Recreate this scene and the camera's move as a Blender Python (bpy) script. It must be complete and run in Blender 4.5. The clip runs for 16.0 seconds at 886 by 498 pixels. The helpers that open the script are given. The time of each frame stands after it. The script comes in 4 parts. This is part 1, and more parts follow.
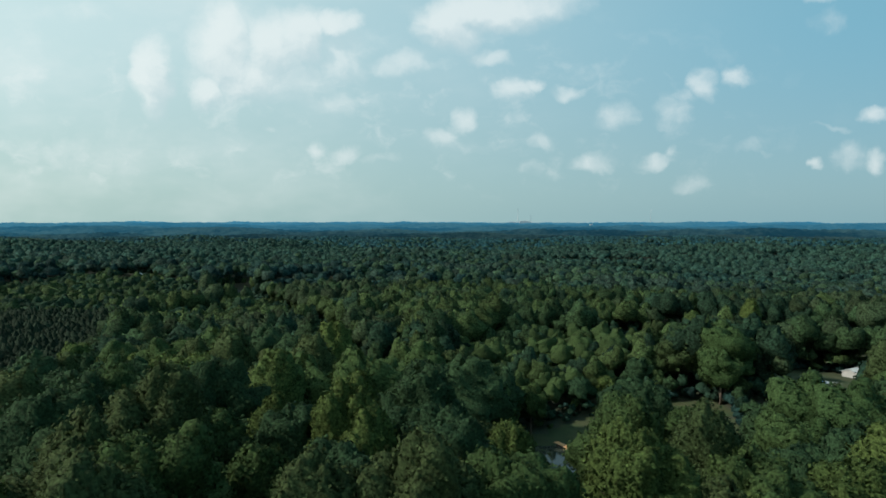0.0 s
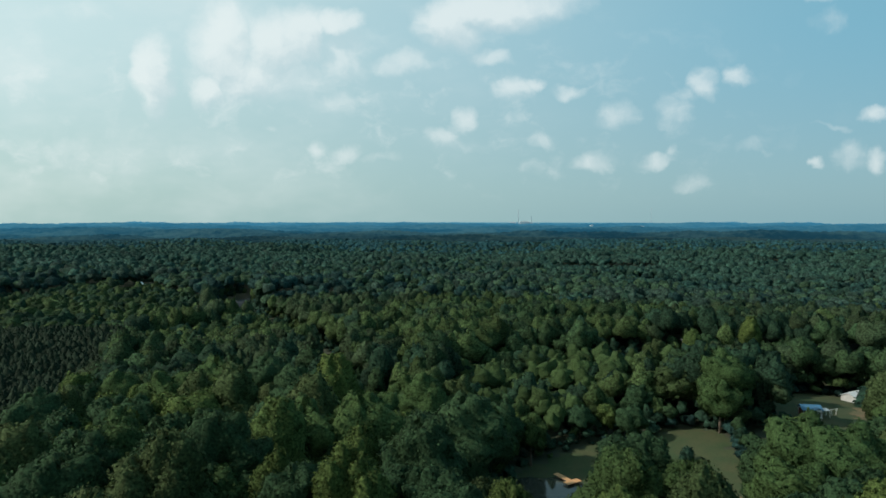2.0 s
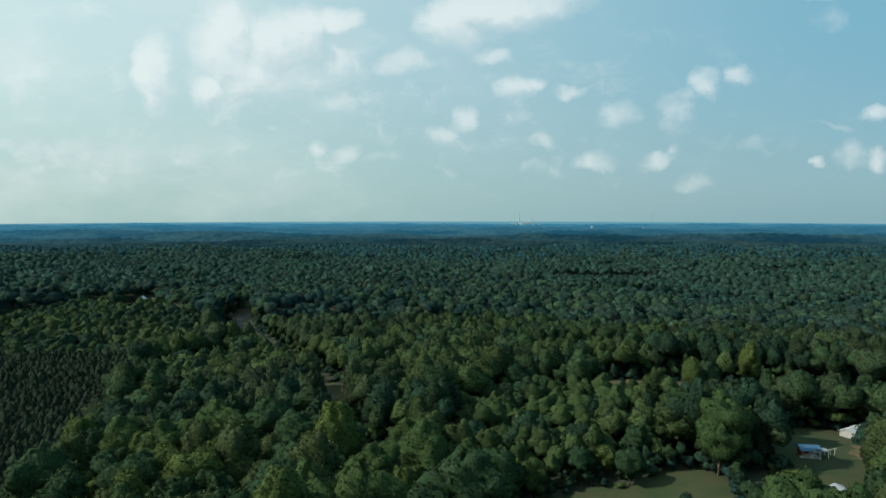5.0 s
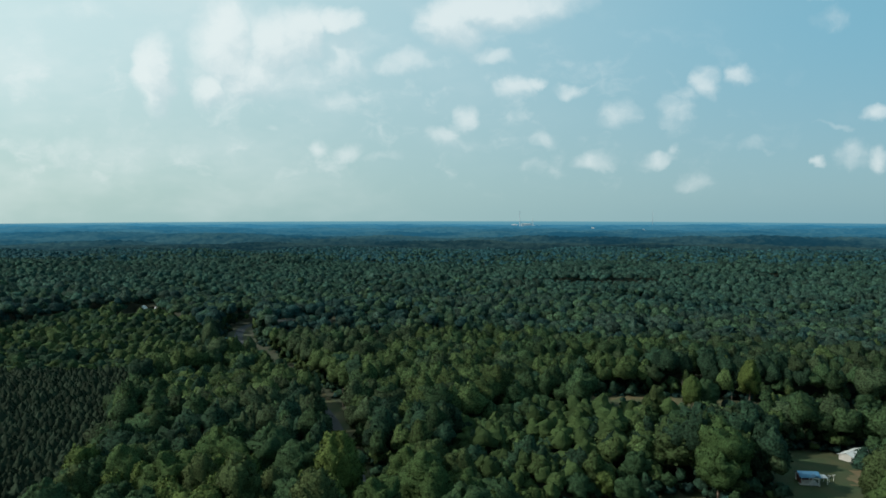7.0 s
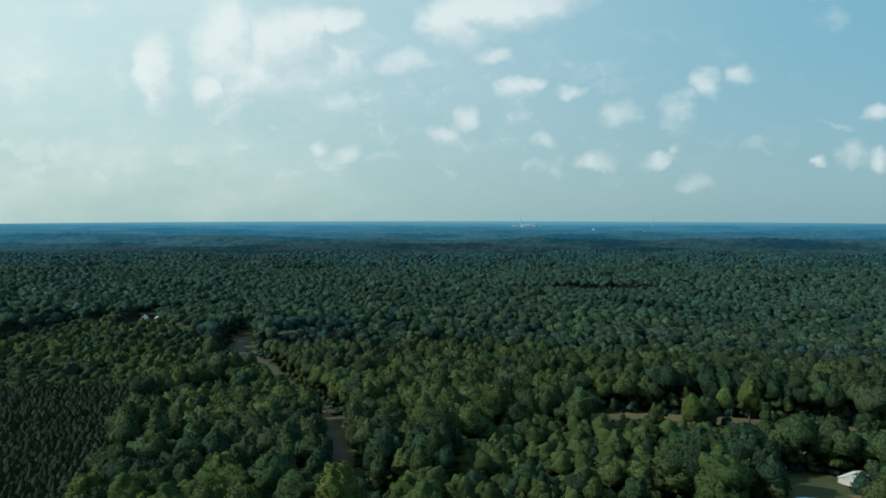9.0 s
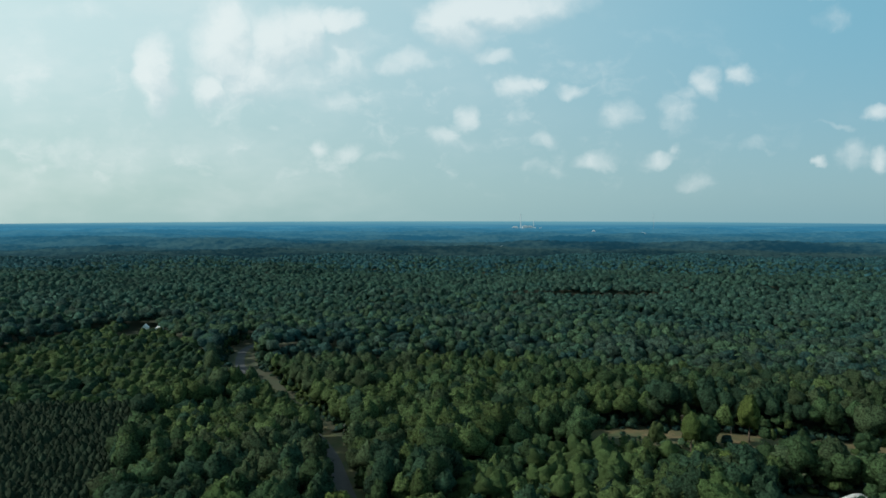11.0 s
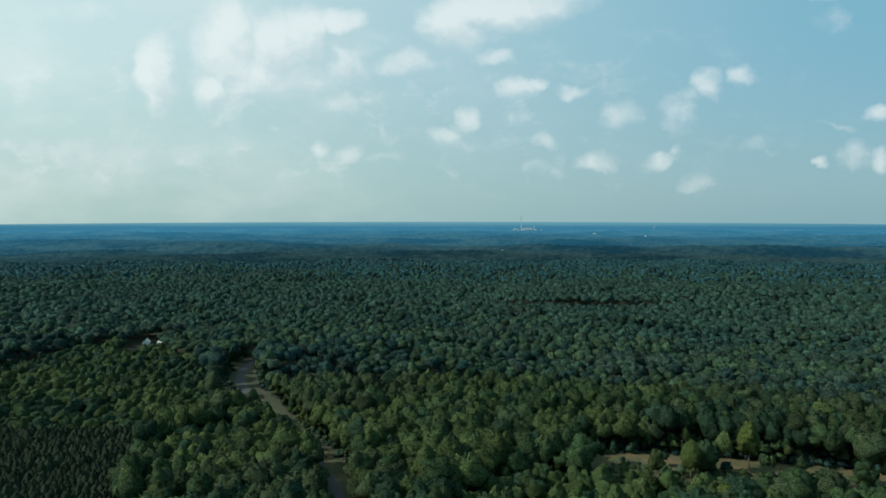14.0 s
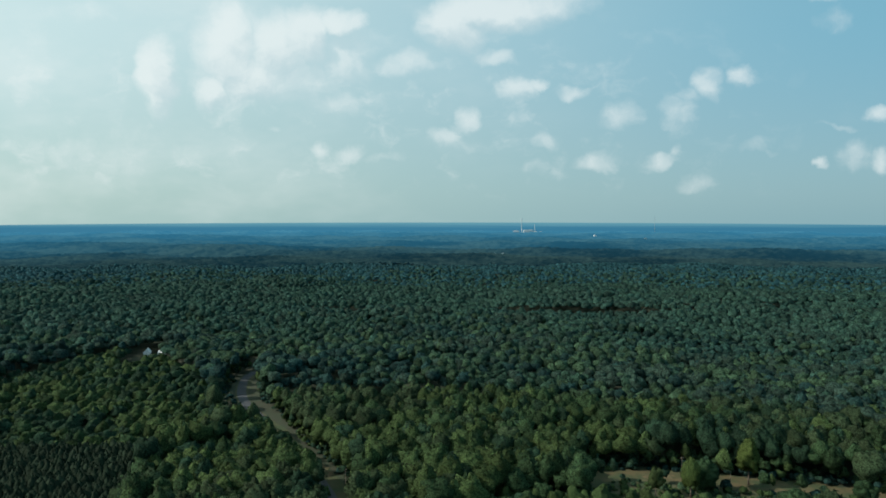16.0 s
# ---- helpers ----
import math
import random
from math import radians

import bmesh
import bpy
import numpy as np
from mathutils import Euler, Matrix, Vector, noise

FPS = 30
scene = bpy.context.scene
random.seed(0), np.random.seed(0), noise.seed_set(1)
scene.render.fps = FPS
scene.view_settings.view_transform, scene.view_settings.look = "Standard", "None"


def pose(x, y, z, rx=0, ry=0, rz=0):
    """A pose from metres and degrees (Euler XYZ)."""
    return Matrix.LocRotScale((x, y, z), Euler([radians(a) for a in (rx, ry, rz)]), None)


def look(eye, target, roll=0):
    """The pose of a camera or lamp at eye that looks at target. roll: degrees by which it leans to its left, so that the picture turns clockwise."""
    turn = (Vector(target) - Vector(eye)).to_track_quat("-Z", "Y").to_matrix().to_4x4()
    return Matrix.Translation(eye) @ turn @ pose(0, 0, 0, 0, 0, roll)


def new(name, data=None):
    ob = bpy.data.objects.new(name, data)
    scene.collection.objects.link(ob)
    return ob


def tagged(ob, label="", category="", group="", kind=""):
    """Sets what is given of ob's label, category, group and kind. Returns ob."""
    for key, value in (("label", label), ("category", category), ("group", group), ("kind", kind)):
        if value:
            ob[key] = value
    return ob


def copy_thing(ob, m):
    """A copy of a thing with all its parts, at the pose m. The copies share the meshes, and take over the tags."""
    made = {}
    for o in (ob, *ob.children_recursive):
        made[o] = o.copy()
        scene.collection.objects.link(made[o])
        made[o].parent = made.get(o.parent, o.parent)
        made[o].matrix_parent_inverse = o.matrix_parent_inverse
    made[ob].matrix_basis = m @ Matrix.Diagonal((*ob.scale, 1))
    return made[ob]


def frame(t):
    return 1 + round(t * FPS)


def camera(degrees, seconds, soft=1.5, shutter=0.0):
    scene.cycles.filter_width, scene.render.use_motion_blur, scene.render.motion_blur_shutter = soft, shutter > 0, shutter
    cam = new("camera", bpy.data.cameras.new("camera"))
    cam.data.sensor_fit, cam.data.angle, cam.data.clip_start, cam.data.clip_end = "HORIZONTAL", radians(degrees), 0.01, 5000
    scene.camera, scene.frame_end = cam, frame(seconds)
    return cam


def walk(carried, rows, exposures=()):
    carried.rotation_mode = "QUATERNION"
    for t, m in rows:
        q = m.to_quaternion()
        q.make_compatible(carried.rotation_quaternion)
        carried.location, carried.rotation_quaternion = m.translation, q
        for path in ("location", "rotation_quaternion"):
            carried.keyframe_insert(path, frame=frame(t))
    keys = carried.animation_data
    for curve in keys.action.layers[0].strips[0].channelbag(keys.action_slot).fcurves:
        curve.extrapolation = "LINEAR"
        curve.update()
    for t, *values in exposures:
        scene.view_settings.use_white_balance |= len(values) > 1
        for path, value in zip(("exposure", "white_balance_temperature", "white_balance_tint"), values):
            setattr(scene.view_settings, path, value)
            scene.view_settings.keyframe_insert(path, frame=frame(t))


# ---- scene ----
# ---- camera and its flight: a drone that climbs straight up ----
cam = camera(70.0, 16.0, soft=1.68)
PATH = [
    (0.0, pose(0.000, -0.000, 52.000, 87.4789, 0, -0.2466)),
    (2.0, pose(0.045, -0.362, 60.771, 87.4111, 0, -0.1957)),
    (4.0, pose(0.089, -0.723, 69.465, 87.3611, 0, -0.1466)),
    (6.0, pose(0.134, -1.085, 78.081, 87.3289, 0, -0.0993)),
    (8.0, pose(0.179, -1.447, 86.620, 87.3145, 0, -0.0538)),
    (10.0, pose(0.224, -1.809, 95.081, 87.3179, 0, -0.0101)),
    (12.0, pose(0.268, -2.170, 103.465, 87.3392, 0, 0.0319)),
    (14.0, pose(0.313, -2.532, 111.771, 87.3782, 0, 0.0720)),
    (16.0, pose(0.358, -2.894, 120.000, 87.4350, 0, 0.1103)),
]
walk(cam, PATH, [(0.0, 0.0, 6150, 10), (16.0, 0.0, 6150, 10)])

# ---- sky and sun ----
SKY_STRENGTH, SUN_POWER = 0.11, 4.3
SKY_HAZE = 0.85
HAZE_LOW_SUN, HAZE_LOW_AWAY = (4.35, 5.95, 5.4, 1), (2.6, 4.3, 4.55, 1)
HAZE_HIGH_SUN, HAZE_HIGH_AWAY = (6.05, 7.6, 7.1, 1), (1.95, 4.3, 5.15, 1)
CLOUD_COLOUR, CLOUD_SHADE = (8.0, 8.3, 7.8, 1), (5.3, 6.3, 6.3, 1)
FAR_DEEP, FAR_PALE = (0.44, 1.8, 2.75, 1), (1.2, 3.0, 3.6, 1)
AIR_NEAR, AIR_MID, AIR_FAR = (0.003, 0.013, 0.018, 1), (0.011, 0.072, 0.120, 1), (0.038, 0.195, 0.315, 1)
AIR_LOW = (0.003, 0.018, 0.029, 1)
FAR_RISE = 42.5
SUN_AZ, SUN_EL = radians(-97), radians(38)      # clockwise from +y, above the horizon
world = bpy.data.worlds.new("sky")
scene.world = world
world.use_nodes = True
wt = world.node_tree
wt.nodes.clear()


def wmath(op, a, b=None, c=None, clamp=False):
    n = wt.nodes.new("ShaderNodeMath")
    n.operation, n.use_clamp = op, clamp
    for i, v in enumerate((a, b, c)):
        if v is None:
            continue
        if isinstance(v, (int, float)):
            n.inputs[i].default_value = v
        else:
            wt.links.new(v, n.inputs[i])
    return n.outputs[0]


def wvec(op, a, b=None):
    n = wt.nodes.new("ShaderNodeVectorMath")
    n.operation = op
    for i, v in enumerate((a, b)):
        if v is None:
            continue
        if isinstance(v, tuple):
            n.inputs[i].default_value = v
        else:
            wt.links.new(v, n.inputs[i])
    return n.outputs["Value"] if op in ("DOT_PRODUCT", "LENGTH") else n.outputs[0]


def wmix(fac, a, b):
    n = wt.nodes.new("ShaderNodeMix")
    n.data_type = "RGBA"
    for i, v in ((0, fac), (6, a), (7, b)):
        if isinstance(v, (int, float, tuple)):
            n.inputs[i].default_value = v
        else:
            wt.links.new(v, n.inputs[i])
    return n.outputs[2]


def wnoise(vec, scale, detail=3.0, rough=0.55):
    n = wt.nodes.new("ShaderNodeTexNoise")
    n.inputs["Scale"].default_value, n.inputs["Detail"].default_value, n.inputs["Roughness"].default_value = scale, detail, rough
    wt.links.new(vec, n.inputs["Vector"])
    return n


def wsmooth(v, lo, hi):
    n = wt.nodes.new("ShaderNodeMapRange")
    n.interpolation_type = "SMOOTHSTEP"
    n.inputs["From Min"].default_value, n.inputs["From Max"].default_value = lo, hi
    wt.links.new(v, n.inputs["Value"])
    return n.outputs[0]


sky = wt.nodes.new("ShaderNodeTexSky")
sky.sky_type, sky.sun_disc = "NISHITA", False
sky.sun_elevation, sky.sun_rotation = SUN_EL, SUN_AZ
sky.altitude, sky.air_density, sky.dust_density, sky.ozone_density = 150, 1.0, 2.2, 1.2
direction = wt.nodes.new("ShaderNodeTexCoord").outputs["Generated"]
split = wt.nodes.new("ShaderNodeSeparateXYZ")
wt.links.new(direction, split.inputs[0])
ahead = wmath("MAXIMUM", split.outputs[1], 0.08)
u, v = wmath("DIVIDE", split.outputs[0], ahead), wmath("DIVIDE", split.outputs[2], ahead)
flat = wt.nodes.new("ShaderNodeCombineXYZ")
wt.links.new(u, flat.inputs[0])
wt.links.new(v, flat.inputs[1])
warp_big = wnoise(flat.outputs[0], 9.0, 2.0)
warp_small = wnoise(flat.outputs[0], 34.0, 3.0)
offset = wvec("MULTIPLY", wvec("SUBTRACT", warp_big.outputs["Color"], (0.5, 0.5, 0.5)), (0.06, 0.05, 0.0))
offset2 = wvec("MULTIPLY", wvec("SUBTRACT", warp_small.outputs["Color"], (0.5, 0.5, 0.5)), (0.030, 0.024, 0.0))
warped = wvec("ADD", wvec("ADD", flat.outputs[0], offset), offset2)
def thickness(place):
    """How thick the clouds stand at a place in the sky."""
    total = None
    for cu, cv, ru, rv, dense in [(c[0], c[1], c[2] * 1.12, c[3] * 1.12, c[4] * 1.4) for c in CUMULUS_WEST] + [(*c[:4], c[4] * 0.9) for c in CUMULUS_MIDDLE + SCRAPS]:
        d = wvec("MULTIPLY", wvec("SUBTRACT", place, (cu, cv, 0.0)), (1 / ru, 1 / rv, 0.0))
        one = wmath("MULTIPLY", wmath("SUBTRACT", 1.0, wvec("DOT_PRODUCT", d, d)), dense)
        total = one if total is None else wmath("SMOOTH_MAX", total, one, 0.12)
    return wmath("MAXIMUM", total, -0.6)


# clouds: where each stands in the sky (tangents across and up), its half width and height, how dense it is
CUMULUS_WEST = [
    (-0.451, 0.226, 0.030, 0.068, 1.00),
    (-0.338, 0.270, 0.055, 0.070, 1.00),
    (-0.299, 0.231, 0.095, 0.055, 0.80),
    (-0.263, 0.274, 0.060, 0.060, 0.90),
    (-0.217, 0.292, 0.050, 0.055, 1.00),
    (-0.162, 0.311, 0.042, 0.024, 0.90),
    (-0.361, 0.209, 0.032, 0.038, 0.90),
    (-0.158, 0.257, 0.055, 0.050, 0.50),
    (-0.229, 0.218, 0.100, 0.036, 0.45),
    (0.014, 0.309, 0.058, 0.048, 1.00),
    (0.067, 0.327, 0.110, 0.036, 1.00),
    (0.137, 0.337, 0.095, 0.030, 0.70),
    (-0.006, 0.279, 0.026, 0.016, 0.60),
    (0.076, 0.257, 0.035, 0.014, 0.50),
    (-0.070, 0.240, 0.048, 0.020, 0.50),
    (-0.167, 0.183, 0.030, 0.022, 0.45),
]
CUMULUS_MIDDLE = [
    (0.110, 0.207, 0.036, 0.025, 1.00),
    (0.140, 0.215, 0.026, 0.012, 0.85),
    (0.204, 0.205, 0.030, 0.015, 0.85),
    (0.041, 0.158, 0.019, 0.027, 0.90),
    (0.001, 0.128, 0.036, 0.020, 0.80),
    (0.019, 0.114, 0.044, 0.013, 0.45),
    (0.156, 0.121, 0.030, 0.016, 0.60),
    (0.276, 0.163, 0.030, 0.026, 0.60),
    (0.232, 0.094, 0.036, 0.018, 0.85),
    (0.363, 0.164, 0.034, 0.030, 0.65),
    (0.380, 0.192, 0.022, 0.015, 0.45),
    (0.413, 0.212, 0.027, 0.028, 1.00),
    (0.463, 0.231, 0.028, 0.020, 0.85),
    (0.344, 0.091, 0.028, 0.014, 0.90),
    (0.365, 0.106, 0.011, 0.013, 0.60),
]
SCRAPS = [
    (-0.194, 0.111, 0.020, 0.013, 0.75),
    (-0.148, 0.105, 0.032, 0.016, 0.80),
    (-0.086, 0.096, 0.026, 0.008, 0.35),
    (-0.269, 0.139, 0.014, 0.007, 0.35),
    (0.397, 0.059, 0.032, 0.013, 0.45),
    (0.486, 0.115, 0.020, 0.016, 0.45),
    (0.508, 0.104, 0.016, 0.007, 0.35),
    (0.598, 0.095, 0.013, 0.010, 0.90),
    (0.646, 0.104, 0.027, 0.030, 0.65),
    (0.687, 0.099, 0.024, 0.024, 0.85),
    (0.681, 0.170, 0.029, 0.015, 1.00),
    (0.582, 0.341, 0.026, 0.010, 0.60),
    (0.605, 0.310, 0.026, 0.018, 0.30),
    (0.618, 0.148, 0.030, 0.005, 0.35),
    (-0.575, 0.106, 0.115, 0.032, 0.35),
    (-0.486, 0.115, 0.045, 0.032, 0.32),
    (-0.389, 0.103, 0.045, 0.022, 0.28),
    (-0.569, 0.330, 0.070, 0.016, 0.30),
]
billow = wnoise(warped, 21.0, 5.0, 0.6).outputs[0]
cover = thickness(warped)
thick = wmath("ADD", cover, wmath("MULTIPLY", wmath("SUBTRACT", billow, 0.5), 1.2))
mask = wmath("MULTIPLY", wsmooth(thick, -0.15, 1.25), wsmooth(split.outputs[1], 0.1, 0.3))
veil_noise = wnoise(wvec("MULTIPLY", flat.outputs[0], (1.0, 2.2, 1.0)), 3.2, 4.0, 0.6).outputs[0]
veil = wmath("MULTIPLY", wsmooth(veil_noise, 0.42, 0.75), wmath("MULTIPLY", wsmooth(u, 0.45, -0.65), 0.30))
# the general summer haze: whiter towards the sun's side, bluer away from it and overhead
across, height = wsmooth(u, -0.75, 0.75), wsmooth(v, 0.0, 0.34)
haze = wmix(height, wmix(across, HAZE_LOW_SUN, HAZE_LOW_AWAY), wmix(across, HAZE_HIGH_SUN, HAZE_HIGH_AWAY))
base = wmix(SKY_HAZE, sky.outputs[0], haze)
base = wmix(veil, base, CLOUD_COLOUR)
# the side towards the light is bright, the base and the lee side grey
lee = wvec("ADD", warped, (-0.010, 0.026, 0.0))
lit = wmath("SUBTRACT", thick, wmath("ADD", thickness(lee), wmath("MULTIPLY", wmath("SUBTRACT", wnoise(lee, 21.0, 3.0, 0.6).outputs[0], 0.5), 1.2)))
shade = wmix(wsmooth(lit, -0.75, 0.45), CLOUD_SHADE, CLOUD_COLOUR)
base = wmix(wmath("MULTIPLY", mask, 0.70), base, shade)
wisps = wsmooth(wnoise(wvec("MULTIPLY", warped, (1.0, 1.5, 1.0)), 13.0, 4.0, 0.62).outputs[0], 0.50, 0.78)
wisps = wmath("MULTIPLY", wisps, wmath("MULTIPLY", wsmooth(u, 0.75, -0.1), wmath("MULTIPLY", wsmooth(v, 0.02, 0.08), wsmooth(v, 0.36, 0.2))))
base = wmix(wmath("MULTIPLY", wisps, 0.38), base, CLOUD_COLOUR)
# land beyond the last ridges, painted in haze blue at the foot of the sky
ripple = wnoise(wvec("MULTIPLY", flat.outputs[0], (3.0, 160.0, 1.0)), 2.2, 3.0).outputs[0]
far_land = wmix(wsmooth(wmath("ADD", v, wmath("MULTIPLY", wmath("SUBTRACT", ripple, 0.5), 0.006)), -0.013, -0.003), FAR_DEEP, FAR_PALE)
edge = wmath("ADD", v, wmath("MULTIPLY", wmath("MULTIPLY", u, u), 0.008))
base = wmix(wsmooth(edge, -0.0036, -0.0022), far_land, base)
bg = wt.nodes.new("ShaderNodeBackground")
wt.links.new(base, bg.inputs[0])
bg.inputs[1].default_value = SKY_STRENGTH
out = wt.nodes.new("ShaderNodeOutputWorld")
wt.links.new(bg.outputs[0], out.inputs[0])

lamp = bpy.data.lights.new("sun", "SUN")
lamp.energy, lamp.angle, lamp.color = SUN_POWER, radians(0.9), (1.0, 0.91, 0.76)
sun = new("sun", lamp)
sun_way = Vector((math.sin(SUN_AZ) * math.cos(SUN_EL), math.cos(SUN_AZ) * math.cos(SUN_EL), math.sin(SUN_EL)))
sun.matrix_world = look(tuple(sun_way * 400), (0, 0, 0))


# ---- materials ----
def material(name, colour, rough=0.8, vary=0.25, scale=1.0, fine=12.0, bump=0.2, metal=0.0, second=None):
    """A surface with two scales of variation and fine relief, in object-free world coordinates."""
    m = bpy.data.materials.new(name)
    m.use_nodes = True
    nt = m.node_tree
    b = nt.nodes["Principled BSDF"]
    b.inputs["Roughness"].default_value, b.inputs["Metallic"].default_value = rough, metal
    pos = nt.nodes.new("ShaderNodeNewGeometry").outputs["Position"]
    big, small = nt.nodes.new("ShaderNodeTexNoise"), nt.nodes.new("ShaderNodeTexNoise")
    for n, sc, d in ((big, scale, 3.0), (small, scale * fine, 4.0)):
        n.inputs["Scale"].default_value, n.inputs["Detail"].default_value = sc, d
        nt.links.new(pos, n.inputs["Vector"])
    mix = nt.nodes.new("ShaderNodeMix")
    mix.data_type = "RGBA"
    c2 = second or tuple(c * (1 - vary) for c in colour)
    mix.inputs[6].default_value, mix.inputs[7].default_value = (*colour, 1), (*c2, 1)
    ramp = nt.nodes.new("ShaderNodeMapRange")
    ramp.inputs["From Min"].default_value, ramp.inputs["From Max"].default_value = 0.36, 0.64
    nt.links.new(big.outputs[0], ramp.inputs["Value"])
    nt.links.new(ramp.outputs[0], mix.inputs[0])
    hsv = nt.nodes.new("ShaderNodeHueSaturation")
    val = nt.nodes.new("ShaderNodeMapRange")
    val.inputs["To Min"].default_value, val.inputs["To Max"].default_value = 1 - vary, 1 + vary
    nt.links.new(small.outputs[0], val.inputs["Value"])
    nt.links.new(val.outputs[0], hsv.inputs["Value"])
    nt.links.new(mix.outputs[2], hsv.inputs["Color"])
    nt.links.new(hsv.outputs[0], b.inputs["Base Color"])
    if bump:
        bp = nt.nodes.new("ShaderNodeBump")
        bp.inputs["Strength"].default_value, bp.inputs["Distance"].default_value = bump, 0.05
        nt.links.new(small.outputs[0], bp.inputs["Height"])
        nt.links.new(bp.outputs[0], b.inputs["Normal"])
    return m


def leaf_material(name, colour, alt, translucent=0.26, grain=0.42, grain_scale=3.4, relief=0.35, relief_scale=1.6):
    """Foliage: every spray, every few metres and every tree differ a little in tone."""
    m = bpy.data.materials.new(name)
    m.use_nodes = True
    nt = m.node_tree
    b = nt.nodes["Principled BSDF"]
    b.inputs["Roughness"].default_value = 0.8
    b.inputs["Specular IOR Level"].default_value = 0.06
    geo = nt.nodes.new("ShaderNodeNewGeometry")
    info = nt.nodes.new("ShaderNodeObjectInfo")
    big = nt.nodes.new("ShaderNodeTexNoise")
    big.inputs["Scale"].default_value, big.inputs["Detail"].default_value = 0.035, 3.0
    nt.links.new(geo.outputs["Position"], big.inputs["Vector"])
    ramp = nt.nodes.new("ShaderNodeMapRange")
    ramp.inputs["From Min"].default_value, ramp.inputs["From Max"].default_value = 0.35, 0.65
    nt.links.new(big.outputs[0], ramp.inputs["Value"])
    blend = nt.nodes.new("ShaderNodeMath")
    blend.operation, blend.use_clamp = "MULTIPLY_ADD", True
    nt.links.new(info.outputs["Random"], blend.inputs[0])
    blend.inputs[1].default_value = 0.5
    half = nt.nodes.new("ShaderNodeMath")
    half.operation = "MULTIPLY"
    half.inputs[1].default_value = 0.6
    nt.links.new(ramp.outputs[0], half.inputs[0])
    nt.links.new(half.outputs[0], blend.inputs[2])
    mix = nt.nodes.new("ShaderNodeMix")
    mix.data_type = "RGBA"
    mix.inputs[6].default_value, mix.inputs[7].default_value = (*colour, 1), (*alt, 1)
    nt.links.new(blend.outputs[0], mix.inputs[0])
    val = nt.nodes.new("ShaderNodeMapRange")
    val.inputs["To Min"].default_value, val.inputs["To Max"].default_value = 0.68, 1.40
    nt.links.new(geo.outputs["Random Per Island"], val.inputs["Value"])
    hsv = nt.nodes.new("ShaderNodeHueSaturation")
    fine = nt.nodes.new("ShaderNodeTexNoise")
    fine.inputs["Scale"].default_value, fine.inputs["Detail"].default_value = grain_scale, 2.0
    nt.links.new(geo.outputs["Position"], fine.inputs["Vector"])
    grain_range = nt.nodes.new("ShaderNodeMapRange")
    grain_range.inputs["From Min"].default_value, grain_range.inputs["From Max"].default_value = 0.3, 0.7
    grain_range.inputs["To Min"].default_value, grain_range.inputs["To Max"].default_value = 1 - grain, 1 + grain
    nt.links.new(fine.outputs[0], grain_range.inputs["Value"])
    both = nt.nodes.new("ShaderNodeMath")
    both.operation = "MULTIPLY"
    nt.links.new(val.outputs[0], both.inputs[0])
    nt.links.new(grain_range.outputs[0], both.inputs[1])
    nt.links.new(both.outputs[0], hsv.inputs["Value"])
    nt.links.new(mix.outputs[2], hsv.inputs["Color"])
    nt.links.new(hsv.outputs[0], b.inputs["Base Color"])
    clump = nt.nodes.new("ShaderNodeTexNoise")
    clump.inputs["Scale"].default_value, clump.inputs["Detail"].default_value, clump.inputs["Roughness"].default_value = relief_scale, 4.0, 0.62
    nt.links.new(geo.outputs["Position"], clump.inputs["Vector"])
    rough = nt.nodes.new("ShaderNodeBump")
    rough.inputs["Strength"].default_value, rough.inputs["Distance"].default_value = 1.0, relief
    nt.links.new(clump.outputs[0], rough.inputs["Height"])
    nt.links.new(rough.outputs[0], b.inputs["Normal"])
    tr = nt.nodes.new("ShaderNodeBsdfTranslucent")
    nt.links.new(hsv.outputs[0], tr.inputs[0])
    add = nt.nodes.new("ShaderNodeMixShader")
    add.inputs[0].default_value = translucent
    nt.links.new(b.outputs[0], add.inputs[1])
    nt.links.new(tr.outputs[0], add.inputs[2])
    nt.links.new(add.outputs[0], nt.nodes["Material Output"].inputs[0])
    return m


LEAF_TONES = [("oak", (0.0361, 0.0688, 0.0255), (0.0464, 0.0765, 0.0255)), ("deep", (0.0241, 0.0533, 0.0264), (0.0318, 0.0602, 0.0264)),
              ("hickory", (0.0720, 0.1020, 0.0280), (0.0540, 0.0860, 0.0268)), ("olive", (0.0533, 0.0731, 0.029), (0.0447, 0.0697, 0.0272))]
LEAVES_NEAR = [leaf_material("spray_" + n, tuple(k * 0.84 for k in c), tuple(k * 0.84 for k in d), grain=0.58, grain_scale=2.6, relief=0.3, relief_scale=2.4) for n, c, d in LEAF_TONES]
# same tones with less red, more blue: distance haze mixed into the leaf colour
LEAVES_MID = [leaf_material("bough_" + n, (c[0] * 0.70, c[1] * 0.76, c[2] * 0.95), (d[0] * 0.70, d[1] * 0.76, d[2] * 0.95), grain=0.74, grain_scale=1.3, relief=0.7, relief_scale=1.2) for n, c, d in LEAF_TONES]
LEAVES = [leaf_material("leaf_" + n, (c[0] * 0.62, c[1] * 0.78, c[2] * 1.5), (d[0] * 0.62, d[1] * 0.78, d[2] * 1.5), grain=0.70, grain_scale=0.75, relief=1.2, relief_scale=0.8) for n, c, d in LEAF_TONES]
HAZE_TONES = [("oak", (0.023, 0.054, 0.047), (0.027, 0.057, 0.047)), ("deep", (0.017, 0.045, 0.043), (0.021, 0.049, 0.043)),
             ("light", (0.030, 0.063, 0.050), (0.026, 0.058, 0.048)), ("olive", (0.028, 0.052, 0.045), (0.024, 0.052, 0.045))]
